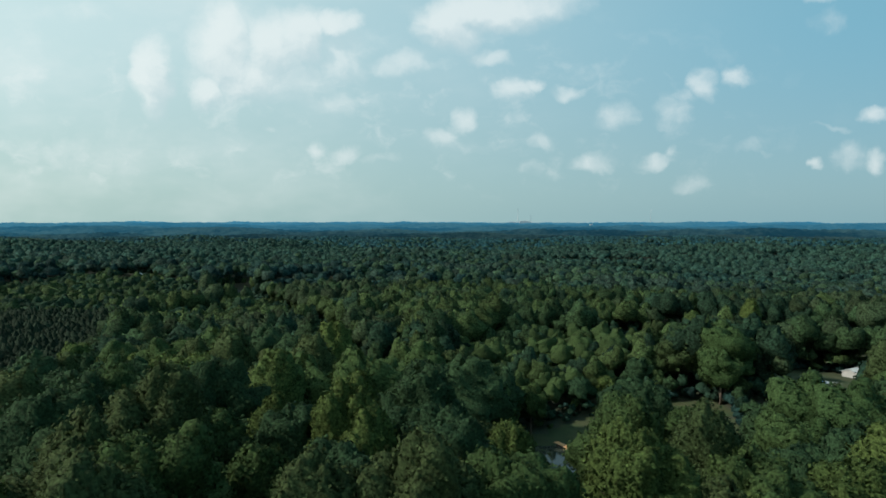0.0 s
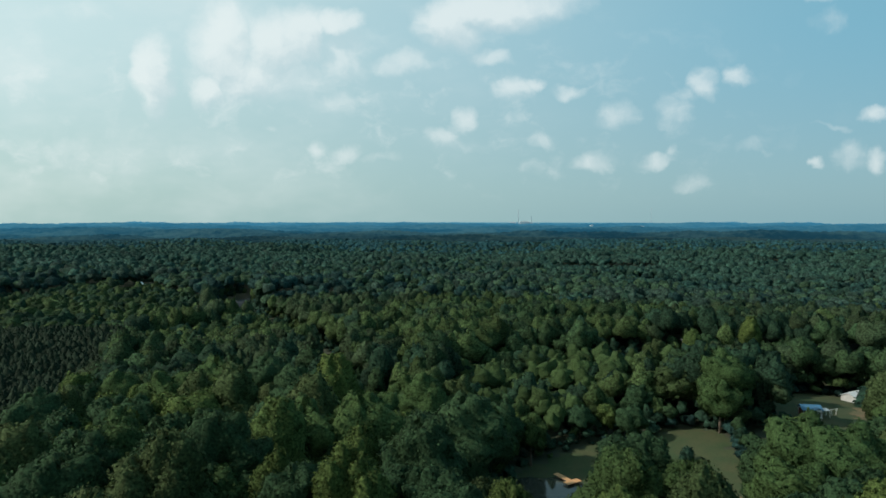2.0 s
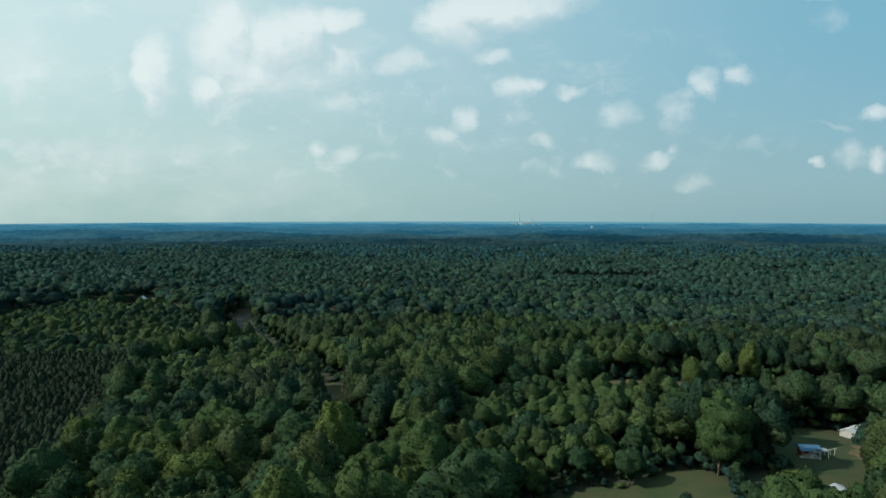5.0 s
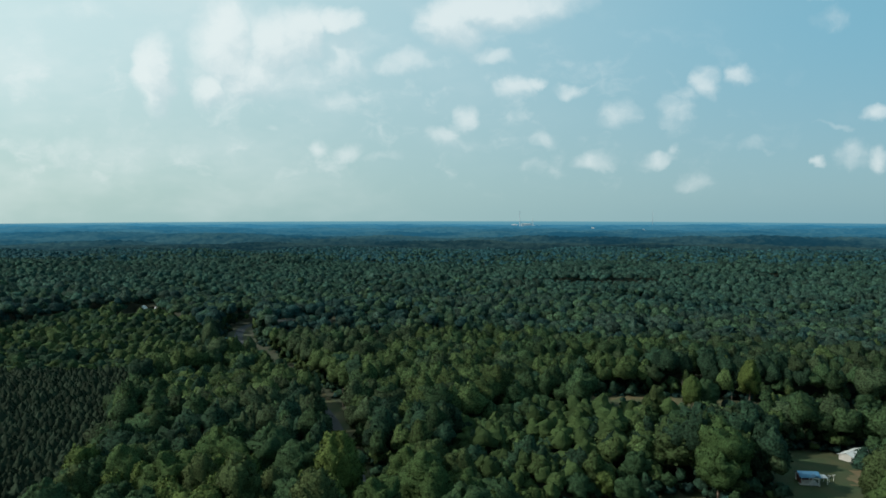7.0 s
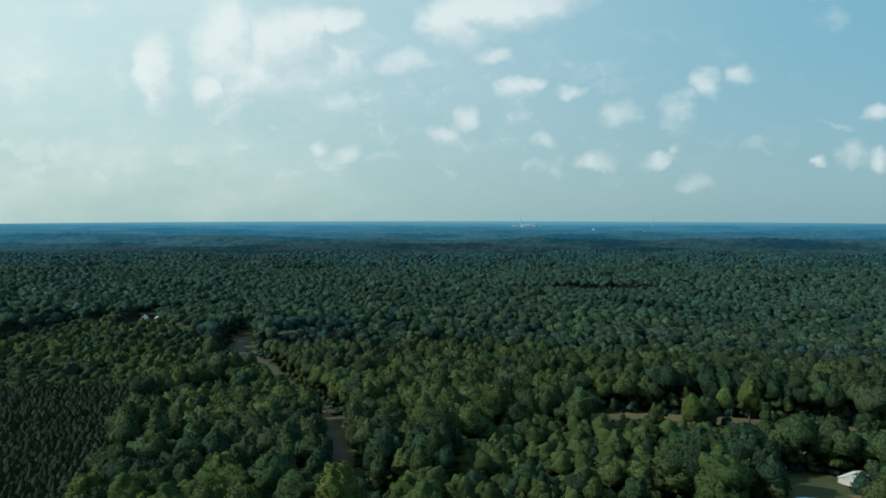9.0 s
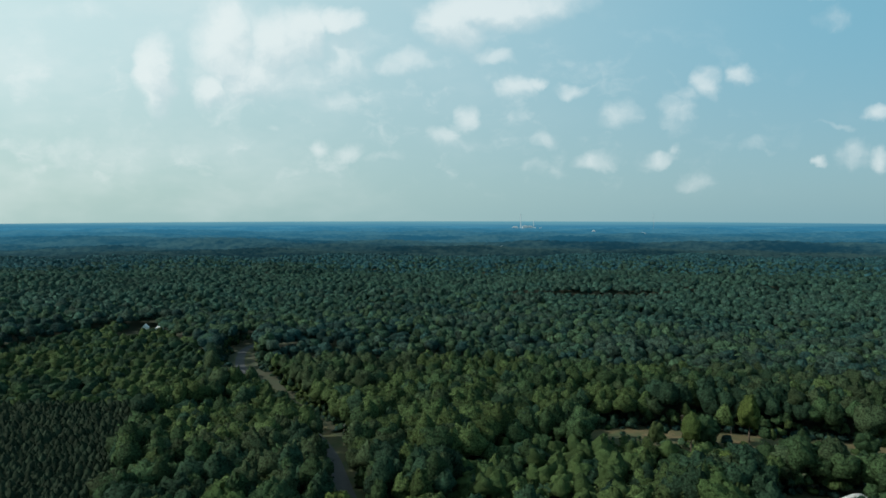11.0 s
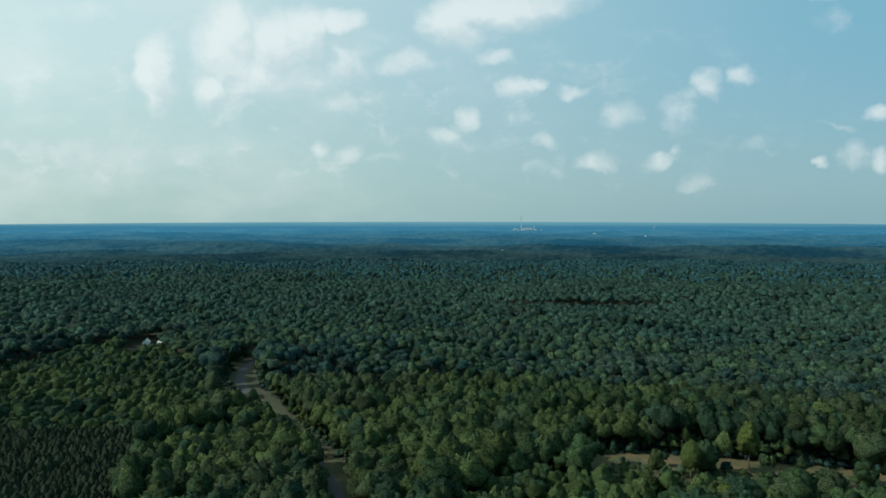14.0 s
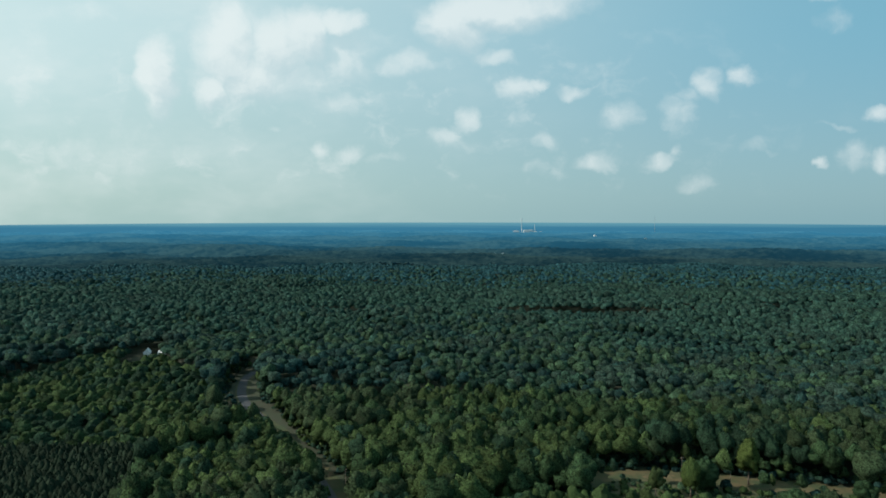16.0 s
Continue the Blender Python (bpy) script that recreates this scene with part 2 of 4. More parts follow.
# leaves of the far slopes: haze put into the base colour, bluer in LEAVES_HAZY
LEAVES_FAR_HAZE = [leaf_material("leaf_far_haze_" + n, (c[0] * 1.2, c[1] * 1.24, c[2] * 1.12), (d[0] * 1.2, d[1] * 1.24, d[2] * 1.12), grain=0.66, grain_scale=0.5, relief=1.6, relief_scale=0.6) for n, c, d in HAZE_TONES]
LEAVES_HAZY = [leaf_material("leaf_hazy_" + n, (c[0] * 0.98, c[1] * 1.38, c[2] * 1.85), (d[0] * 0.98, d[1] * 1.38, d[2] * 1.85), grain=0.5, grain_scale=0.34, relief=2.4, relief_scale=0.4) for n, c, d in HAZE_TONES]
NEEDLE = leaf_material("needle", (0.0150, 0.0290, 0.0180), (0.0185, 0.0300, 0.0175), 0.12, grain=0.3, relief=0.3, relief_scale=2.0)
SCRUB = leaf_material("leaf_scrub", (0.046, 0.076, 0.027), (0.040, 0.070, 0.027), grain=0.4, relief=0.8, relief_scale=1.0)
BARK = material("bark", (0.12, 0.095, 0.07), 0.95, 0.4, 1.2, 8, 0.6)
SOIL = material("forest_floor", (0.030, 0.034, 0.018), 0.95, 0.35, 0.15, 10, 0.5, second=(0.028, 0.042, 0.020))
GRASS = material("grass", (0.020, 0.040, 0.010), 0.95, 0.45, 0.13, 14, 0.7, second=(0.038, 0.045, 0.014))
DRY_GRASS = material("dry_grass", (0.098, 0.074, 0.032), 0.95, 0.35, 0.12, 18, 0.6, second=(0.040, 0.058, 0.020))
VERGE = material("verge", (0.030, 0.050, 0.016), 0.95, 0.35, 0.14, 12, 0.6, second=(0.062, 0.060, 0.025))
CLAY = material("bare_clay", (0.12, 0.086, 0.042), 0.95, 0.25, 0.3, 10, 0.5, second=(0.08, 0.074, 0.032))
ASPHALT = material("asphalt", (0.048, 0.052, 0.060), 0.85, 0.18, 0.4, 30, 0.3)
PLANK = material("deck_wood", (0.52, 0.27, 0.11), 0.75, 0.2, 1.5, 14, 0.3, second=(0.44, 0.24, 0.11))
POST_WOOD = material("post_wood", (0.17, 0.14, 0.11), 0.9, 0.3, 1.5, 10, 0.4)
WHITE = material("white_paint", (0.74, 0.75, 0.74), 0.55, 0.06, 0.6, 10, 0.1)
SHED_WALL = material("shed_wall", (0.44, 0.44, 0.42), 0.7, 0.12, 0.6, 10, 0.1)
WHITE_METAL = material("white_metal", (0.50, 0.56, 0.58), 0.4, 0.08, 0.4, 12, 0.1, metal=0.1)
BLUE_ROOF = material("blue_metal", (0.065, 0.165, 0.27), 0.4, 0.1, 0.5, 12, 0.1, metal=0.2)
RED = material("red_board", (0.22, 0.05, 0.035), 0.7, 0.2, 1.0, 10, 0.2)
PALE = material("pale_cladding", (0.40, 0.46, 0.48), 0.7, 0.1, 0.05, 10, 0.0)
GREY_METAL = material("grey_metal", (0.42, 0.44, 0.46), 0.45, 0.12, 0.5, 12, 0.1, metal=0.3)
DARK = material("dark_opening", (0.03, 0.03, 0.032), 0.7, 0.2, 1.0, 10, 0.0)
CONCRETE = material("concrete", (0.55, 0.54, 0.52), 0.85, 0.12, 0.05, 14, 0.1)


def water_material():
    m = bpy.data.materials.new("pond_water")
    m.use_nodes = True
    nt = m.node_tree
    b = nt.nodes["Principled BSDF"]
    b.inputs["Base Color"].default_value = (0.035, 0.04, 0.032, 1)
    b.inputs["Roughness"].default_value = 0.06
    b.inputs["IOR"].default_value = 1.33
    n = nt.nodes.new("ShaderNodeTexNoise")
    n.inputs["Scale"].default_value, n.inputs["Detail"].default_value = 1.4, 3.0
    nt.links.new(nt.nodes.new("ShaderNodeNewGeometry").outputs["Position"], n.inputs["Vector"])
    bp = nt.nodes.new("ShaderNodeBump")
    bp.inputs["Strength"].default_value, bp.inputs["Distance"].default_value = 0.15, 0.02
    nt.links.new(n.outputs[0], bp.inputs["Height"])
    nt.links.new(bp.outputs[0], b.inputs["Normal"])
    return m


WATER = water_material()


def distance_material():
    """The far wooded country, a glowing backdrop of distance: blue air over dark woods."""
    m = bpy.data.materials.new("distant_woods")
    m.use_nodes = True
    nt = m.node_tree
    b = nt.nodes["Principled BSDF"]
    b.inputs["Roughness"].default_value = 1.0
    b.inputs["Specular IOR Level"].default_value = 0.0
    geo = nt.nodes.new("ShaderNodeNewGeometry")
    n = nt.nodes.new("ShaderNodeTexNoise")
    n.inputs["Scale"].default_value, n.inputs["Detail"].default_value = 0.030, 6.0
    n.inputs["Roughness"].default_value = 0.65
    nt.links.new(geo.outputs["Position"], n.inputs["Vector"])
    ramp = nt.nodes.new("ShaderNodeValToRGB")
    ramp.color_ramp.elements[0].position, ramp.color_ramp.elements[1].position = 0.36, 0.66
    ramp.color_ramp.elements[0].color, ramp.color_ramp.elements[1].color = (0.004, 0.010, 0.011, 1), (0.026, 0.044, 0.038, 1)
    broad = nt.nodes.new("ShaderNodeTexNoise")      # stands of pine and hardwood
    broad.inputs["Scale"].default_value, broad.inputs["Detail"].default_value = 0.0028, 4.0
    nt.links.new(geo.outputs["Position"], broad.inputs["Vector"])
    stands = nt.nodes.new("ShaderNodeMath")
    stands.operation = "MULTIPLY_ADD"
    stands.inputs[1].default_value = 1.1
    nt.links.new(broad.outputs[0], stands.inputs[0])
    lower = nt.nodes.new("ShaderNodeMath")
    lower.operation = "SUBTRACT"
    lower.inputs[1].default_value = 0.55
    nt.links.new(n.outputs[0], lower.inputs[0])
    nt.links.new(lower.outputs[0], stands.inputs[2])
    nt.links.new(stands.outputs[0], ramp.inputs[0])
    nt.links.new(ramp.outputs[0], b.inputs["Base Color"])
    # aerial haze painted as emission, brighter and bluer with distance
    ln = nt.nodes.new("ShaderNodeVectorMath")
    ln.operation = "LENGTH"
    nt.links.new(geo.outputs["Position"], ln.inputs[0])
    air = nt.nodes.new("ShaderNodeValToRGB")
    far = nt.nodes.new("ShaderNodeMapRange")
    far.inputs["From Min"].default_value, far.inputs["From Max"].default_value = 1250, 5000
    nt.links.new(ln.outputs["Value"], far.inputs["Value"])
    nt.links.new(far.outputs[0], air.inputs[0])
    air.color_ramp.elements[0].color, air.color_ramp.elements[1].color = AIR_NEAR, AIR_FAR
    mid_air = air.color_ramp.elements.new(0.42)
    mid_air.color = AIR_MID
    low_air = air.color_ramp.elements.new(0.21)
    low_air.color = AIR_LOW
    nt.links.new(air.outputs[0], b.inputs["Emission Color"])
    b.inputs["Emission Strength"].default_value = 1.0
    return m


DISTANCE = distance_material()

# ---- lie of the land ----
HILLS = [  # x, y, radius, height
    (-30, 90, 55, 11.0), (112, 198, 38, 5.8), (-145, 450, 50, 4.0), (-600, 980, 300, 8.0), (300, 530, 150, -14.0),
    (40, 1090, 230, -16.0), (860, 1400, 330, 6.0), (-250, 470, 120, -2.0), (430, 870, 150, 4.0), (-60, 470, 60, 5.0), (-262, 556, 34, 7.0),
    (50, 1720, 330, 6.0), (29, 153, 22, -6.0),
]


def waves(x, y):
    return (np.sin(x * 0.011 + 1.3) * np.cos(y * 0.009 + 0.4) + 0.6 * np.sin(x * 0.021 - y * 0.017 + 2.0) + 0.5 * np.cos(x * 0.006 + y * 0.027))


def land(x, y):
    """Height of the ground at (x, y)."""
    x, y = np.asarray(x, float), np.asarray(y, float)
    r = np.hypot(x, y)
    z = np.full(np.broadcast(x, y).shape, -5.0)
    for hx, hy, hr, hh in HILLS:
        z = z + hh * np.exp(-((x - hx) ** 2 + (y - hy) ** 2) / (2 * hr * hr))
    z = z - 9.0 * np.clip((r - 700) / 900, 0, 1) ** 1.3
    z = z + waves(x, y) * 3.6 * np.clip((r - 330) / 400, 0, 1)
    z = z + (np.sin(x * 0.0074 + y * 0.0031 + 0.7) * np.cos(y * 0.0098 - x * 0.002) + 0.5 * np.sin(y * 0.019 + x * 0.006)) * 5.0 * np.clip((r - 640) / 300, 0, 1)
    rise = np.clip((r - 2000) / 2950, 0, 1)
    ridges = np.sin(y * 0.0062 + np.sin(x * 0.0011) * 1.6) * 7 + np.sin(y * 0.011 + x * 0.0017 + 1.0) * 5 + np.sin(x * 0.0031 + y * 0.002) * 4
    z = z + rise ** 1.15 * (FAR_RISE - 4) + ridges * np.clip((r - 1900) / 500, 0, 1) * np.clip((5000 - r) / 900, 0.12, 1)
    return z


def ground_at(x, y):
    return float(land(x, y))


def mesh_object(name, verts, quads, materials, index=None, smooth=False, normals=None):
    """One mesh of quads from arrays."""
    me = bpy.data.meshes.new(name)
    verts, quads = np.asarray(verts, np.float32), np.asarray(quads, np.int32)
    me.vertices.add(len(verts))
    me.vertices.foreach_set("co", verts.ravel())
    me.loops.add(len(quads) * 4)
    me.loops.foreach_set("vertex_index", quads.ravel())
    me.polygons.add(len(quads))
    me.polygons.foreach_set("loop_start", np.arange(0, len(quads) * 4, 4, dtype=np.int32))
    for m in materials:
        me.materials.append(m)
    if index is not None:
        me.polygons.foreach_set("material_index", np.asarray(index, np.int32))
    me.polygons.foreach_set("use_smooth", np.full(len(quads), smooth))
    me.update(calc_edges=True)
    if normals is not None:
        me.polygons.foreach_set("use_smooth", np.full(len(quads), True))
        me.normals_split_custom_set_from_vertices(np.asarray(normals, np.float32))
    return new(name, me)


def bm_part(name, bm, mat, parent=None, label="", smooth=False):
    me = bpy.data.meshes.new(name)
    bm.normal_update()
    bm.to_mesh(me)
    bm.free()
    me.materials.append(mat)
    if smooth:
        me.polygons.foreach_set("use_smooth", np.full(len(me.polygons), True))
    ob = new(name, me)
    if parent:
        ob.parent = parent
    if label:
        ob["label"] = label
    return ob


def empty(name, m, label, category, group=""):
    ob = new(name)
    ob.matrix_world = m
    return tagged(ob, label, category, group)


def box(bm, x0, x1, y0, y1, z0, z1, bevel=0.0, m=None):
    made = bmesh.ops.create_cube(bm, size=1.0, matrix=Matrix.Translation(((x0 + x1) / 2, (y0 + y1) / 2, (z0 + z1) / 2)) @ Matrix.Diagonal((x1 - x0, y1 - y0, z1 - z0, 1)))
    if bevel:
        bmesh.ops.bevel(bm, geom=list({e for vv in made["verts"] for e in vv.link_edges}), offset=bevel, segments=1, affect="EDGES")
    if m is not None:
        bmesh.ops.transform(bm, matrix=m, verts=made["verts"])
    return bm


def rod(bm, a, b, r0, r1, sides=7):
    """A tapered round bar from a to b."""
    a, b = Vector(a), Vector(b)
    q = (b - a).to_track_quat("Z", "Y").to_matrix().to_4x4()
    bmesh.ops.create_cone(bm, cap_ends=True, segments=sides, radius1=r0, radius2=r1, depth=(b - a).length, matrix=Matrix.Translation((a + b) / 2) @ q)
    return bm


# one sheet of ground out to the horizon
rings = np.r_[np.linspace(0, 420, 71), np.geomspace(430, 4950, 110)]
turns = np.linspace(0, 2 * math.pi, 241)[:-1]
rr, aa = np.meshgrid(rings, turns, indexing="ij")
gx, gy = rr * np.sin(aa), rr * np.cos(aa)
gv = np.stack([gx, gy, land(gx, gy) - 7.0 * np.clip((rr - 1720) / 80, 0, 1)], -1).reshape(-1, 3)
na = len(turns)
ii, jj = np.meshgrid(np.arange(len(rings) - 1), np.arange(na), indexing="ij")
a0, b0 = ii * na + jj, ii * na + (jj + 1) % na
tagged(mesh_object("ground", gv, np.stack([a0, a0 + na, b0 + na, b0], -1).reshape(-1, 4), [SOIL], smooth=True),
       "dark leaf-littered forest floor under the trees", "ground", kind="structure")

# the far wooded country beyond the forest, out to the last ridge
rings = np.geomspace(1700, 4940, 180)
turns = np.radians(np.linspace(-44, 44, 420))
rr, aa = np.meshgrid(rings, turns, indexing="ij")
gx, gy = rr * np.sin(aa), rr * np.cos(aa)
rng = np.random.default_rng(5)
lumps = rng.random(gx.shape) * 9.0 + 11.0 - 5.0 * np.clip((1780 - rr) / 60, 0, 1)
gv = np.stack([gx, gy, land(gx, gy) + lumps], -1).reshape(-1, 3)
na = len(turns)
ii, jj = np.meshgrid(np.arange(len(rings) - 1), np.arange(na - 1), indexing="ij")
a0 = ii * na + jj
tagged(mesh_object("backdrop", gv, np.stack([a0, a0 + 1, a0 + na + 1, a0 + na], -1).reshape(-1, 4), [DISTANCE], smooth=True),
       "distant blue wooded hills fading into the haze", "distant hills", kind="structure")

# ---- clearings ----
FIELD = [(36, 176), (52, 179), (63, 184), (70, 187), (79, 186), (82, 178), (80, 170), (77, 150), (73, 134), (68, 117), (56, 116), (48, 128), (38, 132), (40, 150), (44, 164)]
LAWN = [(116, 219), (128, 224), (138, 226), (150, 218), (149, 206), (146, 198), (136, 188), (124, 176), (108, 150), (92, 150), (90, 162), (100, 180), (106, 204)]
MEADOW = [(54, 292), (66, 308), (84, 314), (112, 314), (132, 314), (147, 307), (173, 302), (200, 294), (240, 280), (240, 264), (200, 276), (172, 282), (146, 287), (112, 296), (88, 302), (68, 292)]
SCRUBLAND = [(62, 262), (68, 291), (88, 301), (112, 295), (146, 286), (172, 281), (200, 275), (240, 263), (240, 240), (190, 244), (160, 240), (128, 242), (118, 250), (90, 256)]
SHORE = [(14, 134), (12, 150), (16, 161), (24, 170), (34, 178), (46, 182), (52, 180), (48, 164), (44, 150), (38, 136), (28, 130)]
SIGHT = [(78, 143), (97, 142), (106, 180), (84, 178)]
OPENING = [(41, 94), (50, 94), (70, 130), (54, 128)]
GLADE = [(15, 80), (22, 80), (38, 136), (9, 138), (11, 110)]
BY_THE_OAKS = [(14, 60), (24, 60), (22, 88), (46, 104), (58, 132), (30, 136), (10, 100)]
HOMESTEAD = [(-285, 490), (-235, 490), (-235, 552), (-285, 552)]
DIP = [(-162, 470), (-128, 440), (-104, 362), (-122, 350), (-150, 410)]
TALL = [(-330, 480), (-300, 560), (-340, 640), (-480, 640), (-420, 380), (-320, 300), (-300, 330), (-312, 400)]
PINES = [(-250, 345), (-205, 346), (-185, 352), (-160, 318), (-148, 303), (-132, 262), (-121, 224), (-106, 186), (-100, 160), (-96, 130), (-150, 110), (-240, 200), (-290, 300)]
YOUNG = [(-120, 330), (-150, 310), (-230, 310), (-300, 380), (-330, 470), (-290, 540), (-240, 530), (-190, 480), (-160, 420)]
ROAD = [(-112, 548), (-132, 528), (-147, 508), (-152, 488), (-149, 462), (-137, 424), (-114, 387), (-95, 352), (-75, 320), (-60, 296), (-49, 272), (-42, 251), (-36, 232), (-30, 212), (-26, 194), (-20, 176), (-8, 158), (4, 140), (4, 110)]


def inside(poly, x, y):
    x, y = np.asarray(x, float), np.asarray(y, float)
    hit = np.zeros(x.shape, bool)
    for (x0, y0), (x1, y1) in zip(poly, poly[1:] + poly[:1]):
        cross = (y0 > y) != (y1 > y)
        hit ^= cross & (x < (x1 - x0) * (y - y0) / (y1 - y0 + 1e-9) + x0)
    return hit


def dense_road(step=3.0):
    pts = np.array(ROAD, float)
    out = []
    for k in range(len(pts) - 1):
        p0, p1, p2, p3 = pts[max(k - 1, 0)], pts[k], pts[k + 1], pts[min(k + 2, len(pts) - 1)]
        n = max(2, int(np.linalg.norm(p2 - p1) / step))
        for s in np.linspace(0, 1, n, endpoint=False):
            out.append(0.5 * (2 * p1 + (p2 - p0) * s + (2 * p0 - 5 * p1 + 4 * p2 - p3) * s * s + (3 * p1 - p0 - 3 * p2 + p3) * s ** 3))
    return np.array(out)


road = dense_road()
along = np.gradient(road, axis=0)
along /= np.linalg.norm(along, axis=1, keepdims=True)
side = np.stack([-along[:, 1], along[:, 0]], -1)      # to the left of the way towards the drone


def road_gap(x, y):
    """Distance from the road's middle, and on which side (+ is the east bank)."""
    d = np.stack([x, y], -1)[:, None, :] - road[None]
    q = (d ** 2).sum(-1)
    k = q.argmin(1)
    dist = np.sqrt(q[np.arange(len(k)), k])
    return dist, (d[np.arange(len(k)), k] * side[k]).sum(-1)


def ribbon(name, left, right, lift, mat, label, category, steps=4):
    """A strip that follows the road between two offsets from its middle."""
    cols = np.linspace(left, right, steps + 1)
    pts = road[:, None, :] + side[:, None, :] * cols[None, :, None]
    mid = land(road[:, 0], road[:, 1])
    z = land(pts[..., 0], pts[..., 1]) * 0.0 + mid[:, None] + lift
    gv = np.concatenate([pts, z[..., None]], -1).reshape(-1, 3)
    n = steps + 1
    ii, jj = np.meshgrid(np.arange(len(road) - 1), np.arange(steps), indexing="ij")
    a = ii * n + jj
    return tagged(mesh_object(name, gv, np.stack([a, a + n, a + n + 1, a + 1], -1).reshape(-1, 4), [mat], smooth=True), label, category, kind="structure")


def patch(name, poly, lift, mat, label, category, step=2.0, ragged=2.0):
    """A piece of open ground with a ragged edge that lies on the land."""
    xs, ys = [q[0] for q in poly], [q[1] for q in poly]
    gx, gy = np.meshgrid(np.arange(min(xs) - 4, max(xs) + 4, step), np.arange(min(ys) - 4, max(ys) + 4, step), indexing="ij")
    n = gx.shape[1]
    wob = lambda k: ragged * (np.sin(gx * 0.7 + gy * 0.5 * k) + np.sin(gy * 0.9 - gx * 0.33 * k)) * 0.5
    keep = inside(poly, gx + wob(1), gy + wob(1.7))
    z = land(gx, gy) + lift
    gv = np.stack([gx, gy, z], -1).reshape(-1, 3)
    ii, jj = np.nonzero(keep[:-1, :-1])
    a = ii * n + jj
    return tagged(mesh_object(name, gv, np.stack([a, a + n, a + n + 1, a + 1], -1), [mat], smooth=True), label, category, kind="structure")


patch("field", FIELD, 0.10, GRASS, "mown green and tan grass clearing beside the pond", "field")
patch("lawn", LAWN, 0.10, GRASS, "mown lawn with worn brown patches round the shelter", "lawn")
patch("meadow", MEADOW, 0.10, DRY_GRASS, "narrow strip of dry tan meadow at the wood's edge", "meadow")
patch("scrubland", SCRUBLAND, 0.10, VERGE, "rough grassy scrubland between trees", "scrubland")
patch("shore", SHORE, 0.06, GRASS, "grassy bank round the pond", "bank")
patch("bare_ground", [(60, 122), (67, 122), (70, 136), (69, 148), (64, 136)], 0.16, CLAY, "worn patch of bare reddish clay in the grass", "bare ground", 1.0, 2.5)
patch("bare_ground", [(126, 190), (137, 192), (143, 203), (140, 208), (133, 200)], 0.16, CLAY, "worn brown track across the lawn", "bare ground", 1.0, 2.0)
patch("bare_ground", [(-57, 300), (-54, 303), (-63, 318), (-66, 318), (-61, 308)], 0.30, CLAY, "bare orange clay on the road's bank", "bare ground", 1.0, 1.5)
patch("bare_ground", [(96, 303), (108, 301), (116, 308), (104, 312)], 0.16, CLAY, "bare reddish earth in the dry meadow", "bare ground", 1.0, 2.5)
ribbon("verge", 9.6, -4.2, 0.16, VERGE, "grassy verge with tan dry grass along the road", "verge", 8)
ribbon("road", 3.1, -3.1, 0.22, ASPHALT, "narrow grey asphalt country road through the woods", "road", 4)

# pond
bm = bmesh.new()
ring = []
for k in range(48):
    a = k / 48 * 2 * math.pi
    w = 1 + 0.10 * math.sin(3 * a + 0.5) + 0.06 * math.sin(5 * a + 2)
    ring.append(bm.verts.new((28.0 + 10.5 * w * math.cos(a), 148.5 + 15.0 * w * math.sin(a), 0)))
bm.faces.new(ring)
POND_Z = -6.3
pond = bm_part("pond", bm, WATER)
pond.location.z = POND_Z
tagged(pond, "small still pond reflecting the sky", "pond", kind="structure")

# ---- trees ----
def unit(v):
    return v / np.maximum(np.linalg.norm(v, axis=-1, keepdims=True), 1e-9)


def sprays(rng, pos, nor, size, soft, hub):
    """Bent kite-shaped leaf sprays at pos, facing nor."""
    n = len(pos)
    t = unit(np.cross(nor, rng.normal(size=(n, 3))))
    b = np.cross(nor, t)
    s = (size * rng.uniform(0.65, 1.35, n))[:, None]
    w = s * rng.uniform(0.75, 1.05, n)[:, None]
    v = np.stack([pos - t * s * 0.55 - nor * s * 0.16, pos + b * w * 0.55, pos + t * s * 0.6 - nor * s * 0.22, pos - b * w * 0.55 - nor * s * 0.05], 1)
    away = unit(unit(v - hub[:, None, :]) * 0.75 + soft[:, None, :] * 0.8)
    q = np.arange(n * 4).reshape(-1, 4)
    back = (np.cross(v[:, 2] - v[:, 0], v[:, 3] - v[:, 1]) * away.mean(1)).sum(1) < 0
    q[back] = q[back][:, ::-1]
    return v.reshape(-1, 3), q, away.reshape(-1, 3)


def join(pieces):
    vs, qs, ns, n = [], [], [], 0
    for v, q, k in pieces:
        vs.append(v)
        qs.append(q + n)
        ns.append(k)
        n += len(v)
    return np.concatenate(vs), np.concatenate(qs), unit(np.concatenate(ns))


def knit(grid):
    """A closed skin from a grid of places (rings from the top down, round the stem): places, faces and smooth normals."""
    rings, segs = grid.shape[:2]
    i, j = np.meshgrid(np.arange(rings - 1), np.arange(segs), indexing="ij")
    q = np.stack([i * segs + j, (i + 1) * segs + j, (i + 1) * segs + (j + 1) % segs, i * segs + (j + 1) % segs], -1).reshape(-1, 4)
    v = grid.reshape(-1, 3)
    fn = np.cross(v[q[:, 2]] - v[q[:, 0]], v[q[:, 3]] - v[q[:, 1]])
    n = np.zeros_like(v)
    for k in range(4):
        np.add.at(n, q[:, k], fn)
    return v, q, unit(n), fn


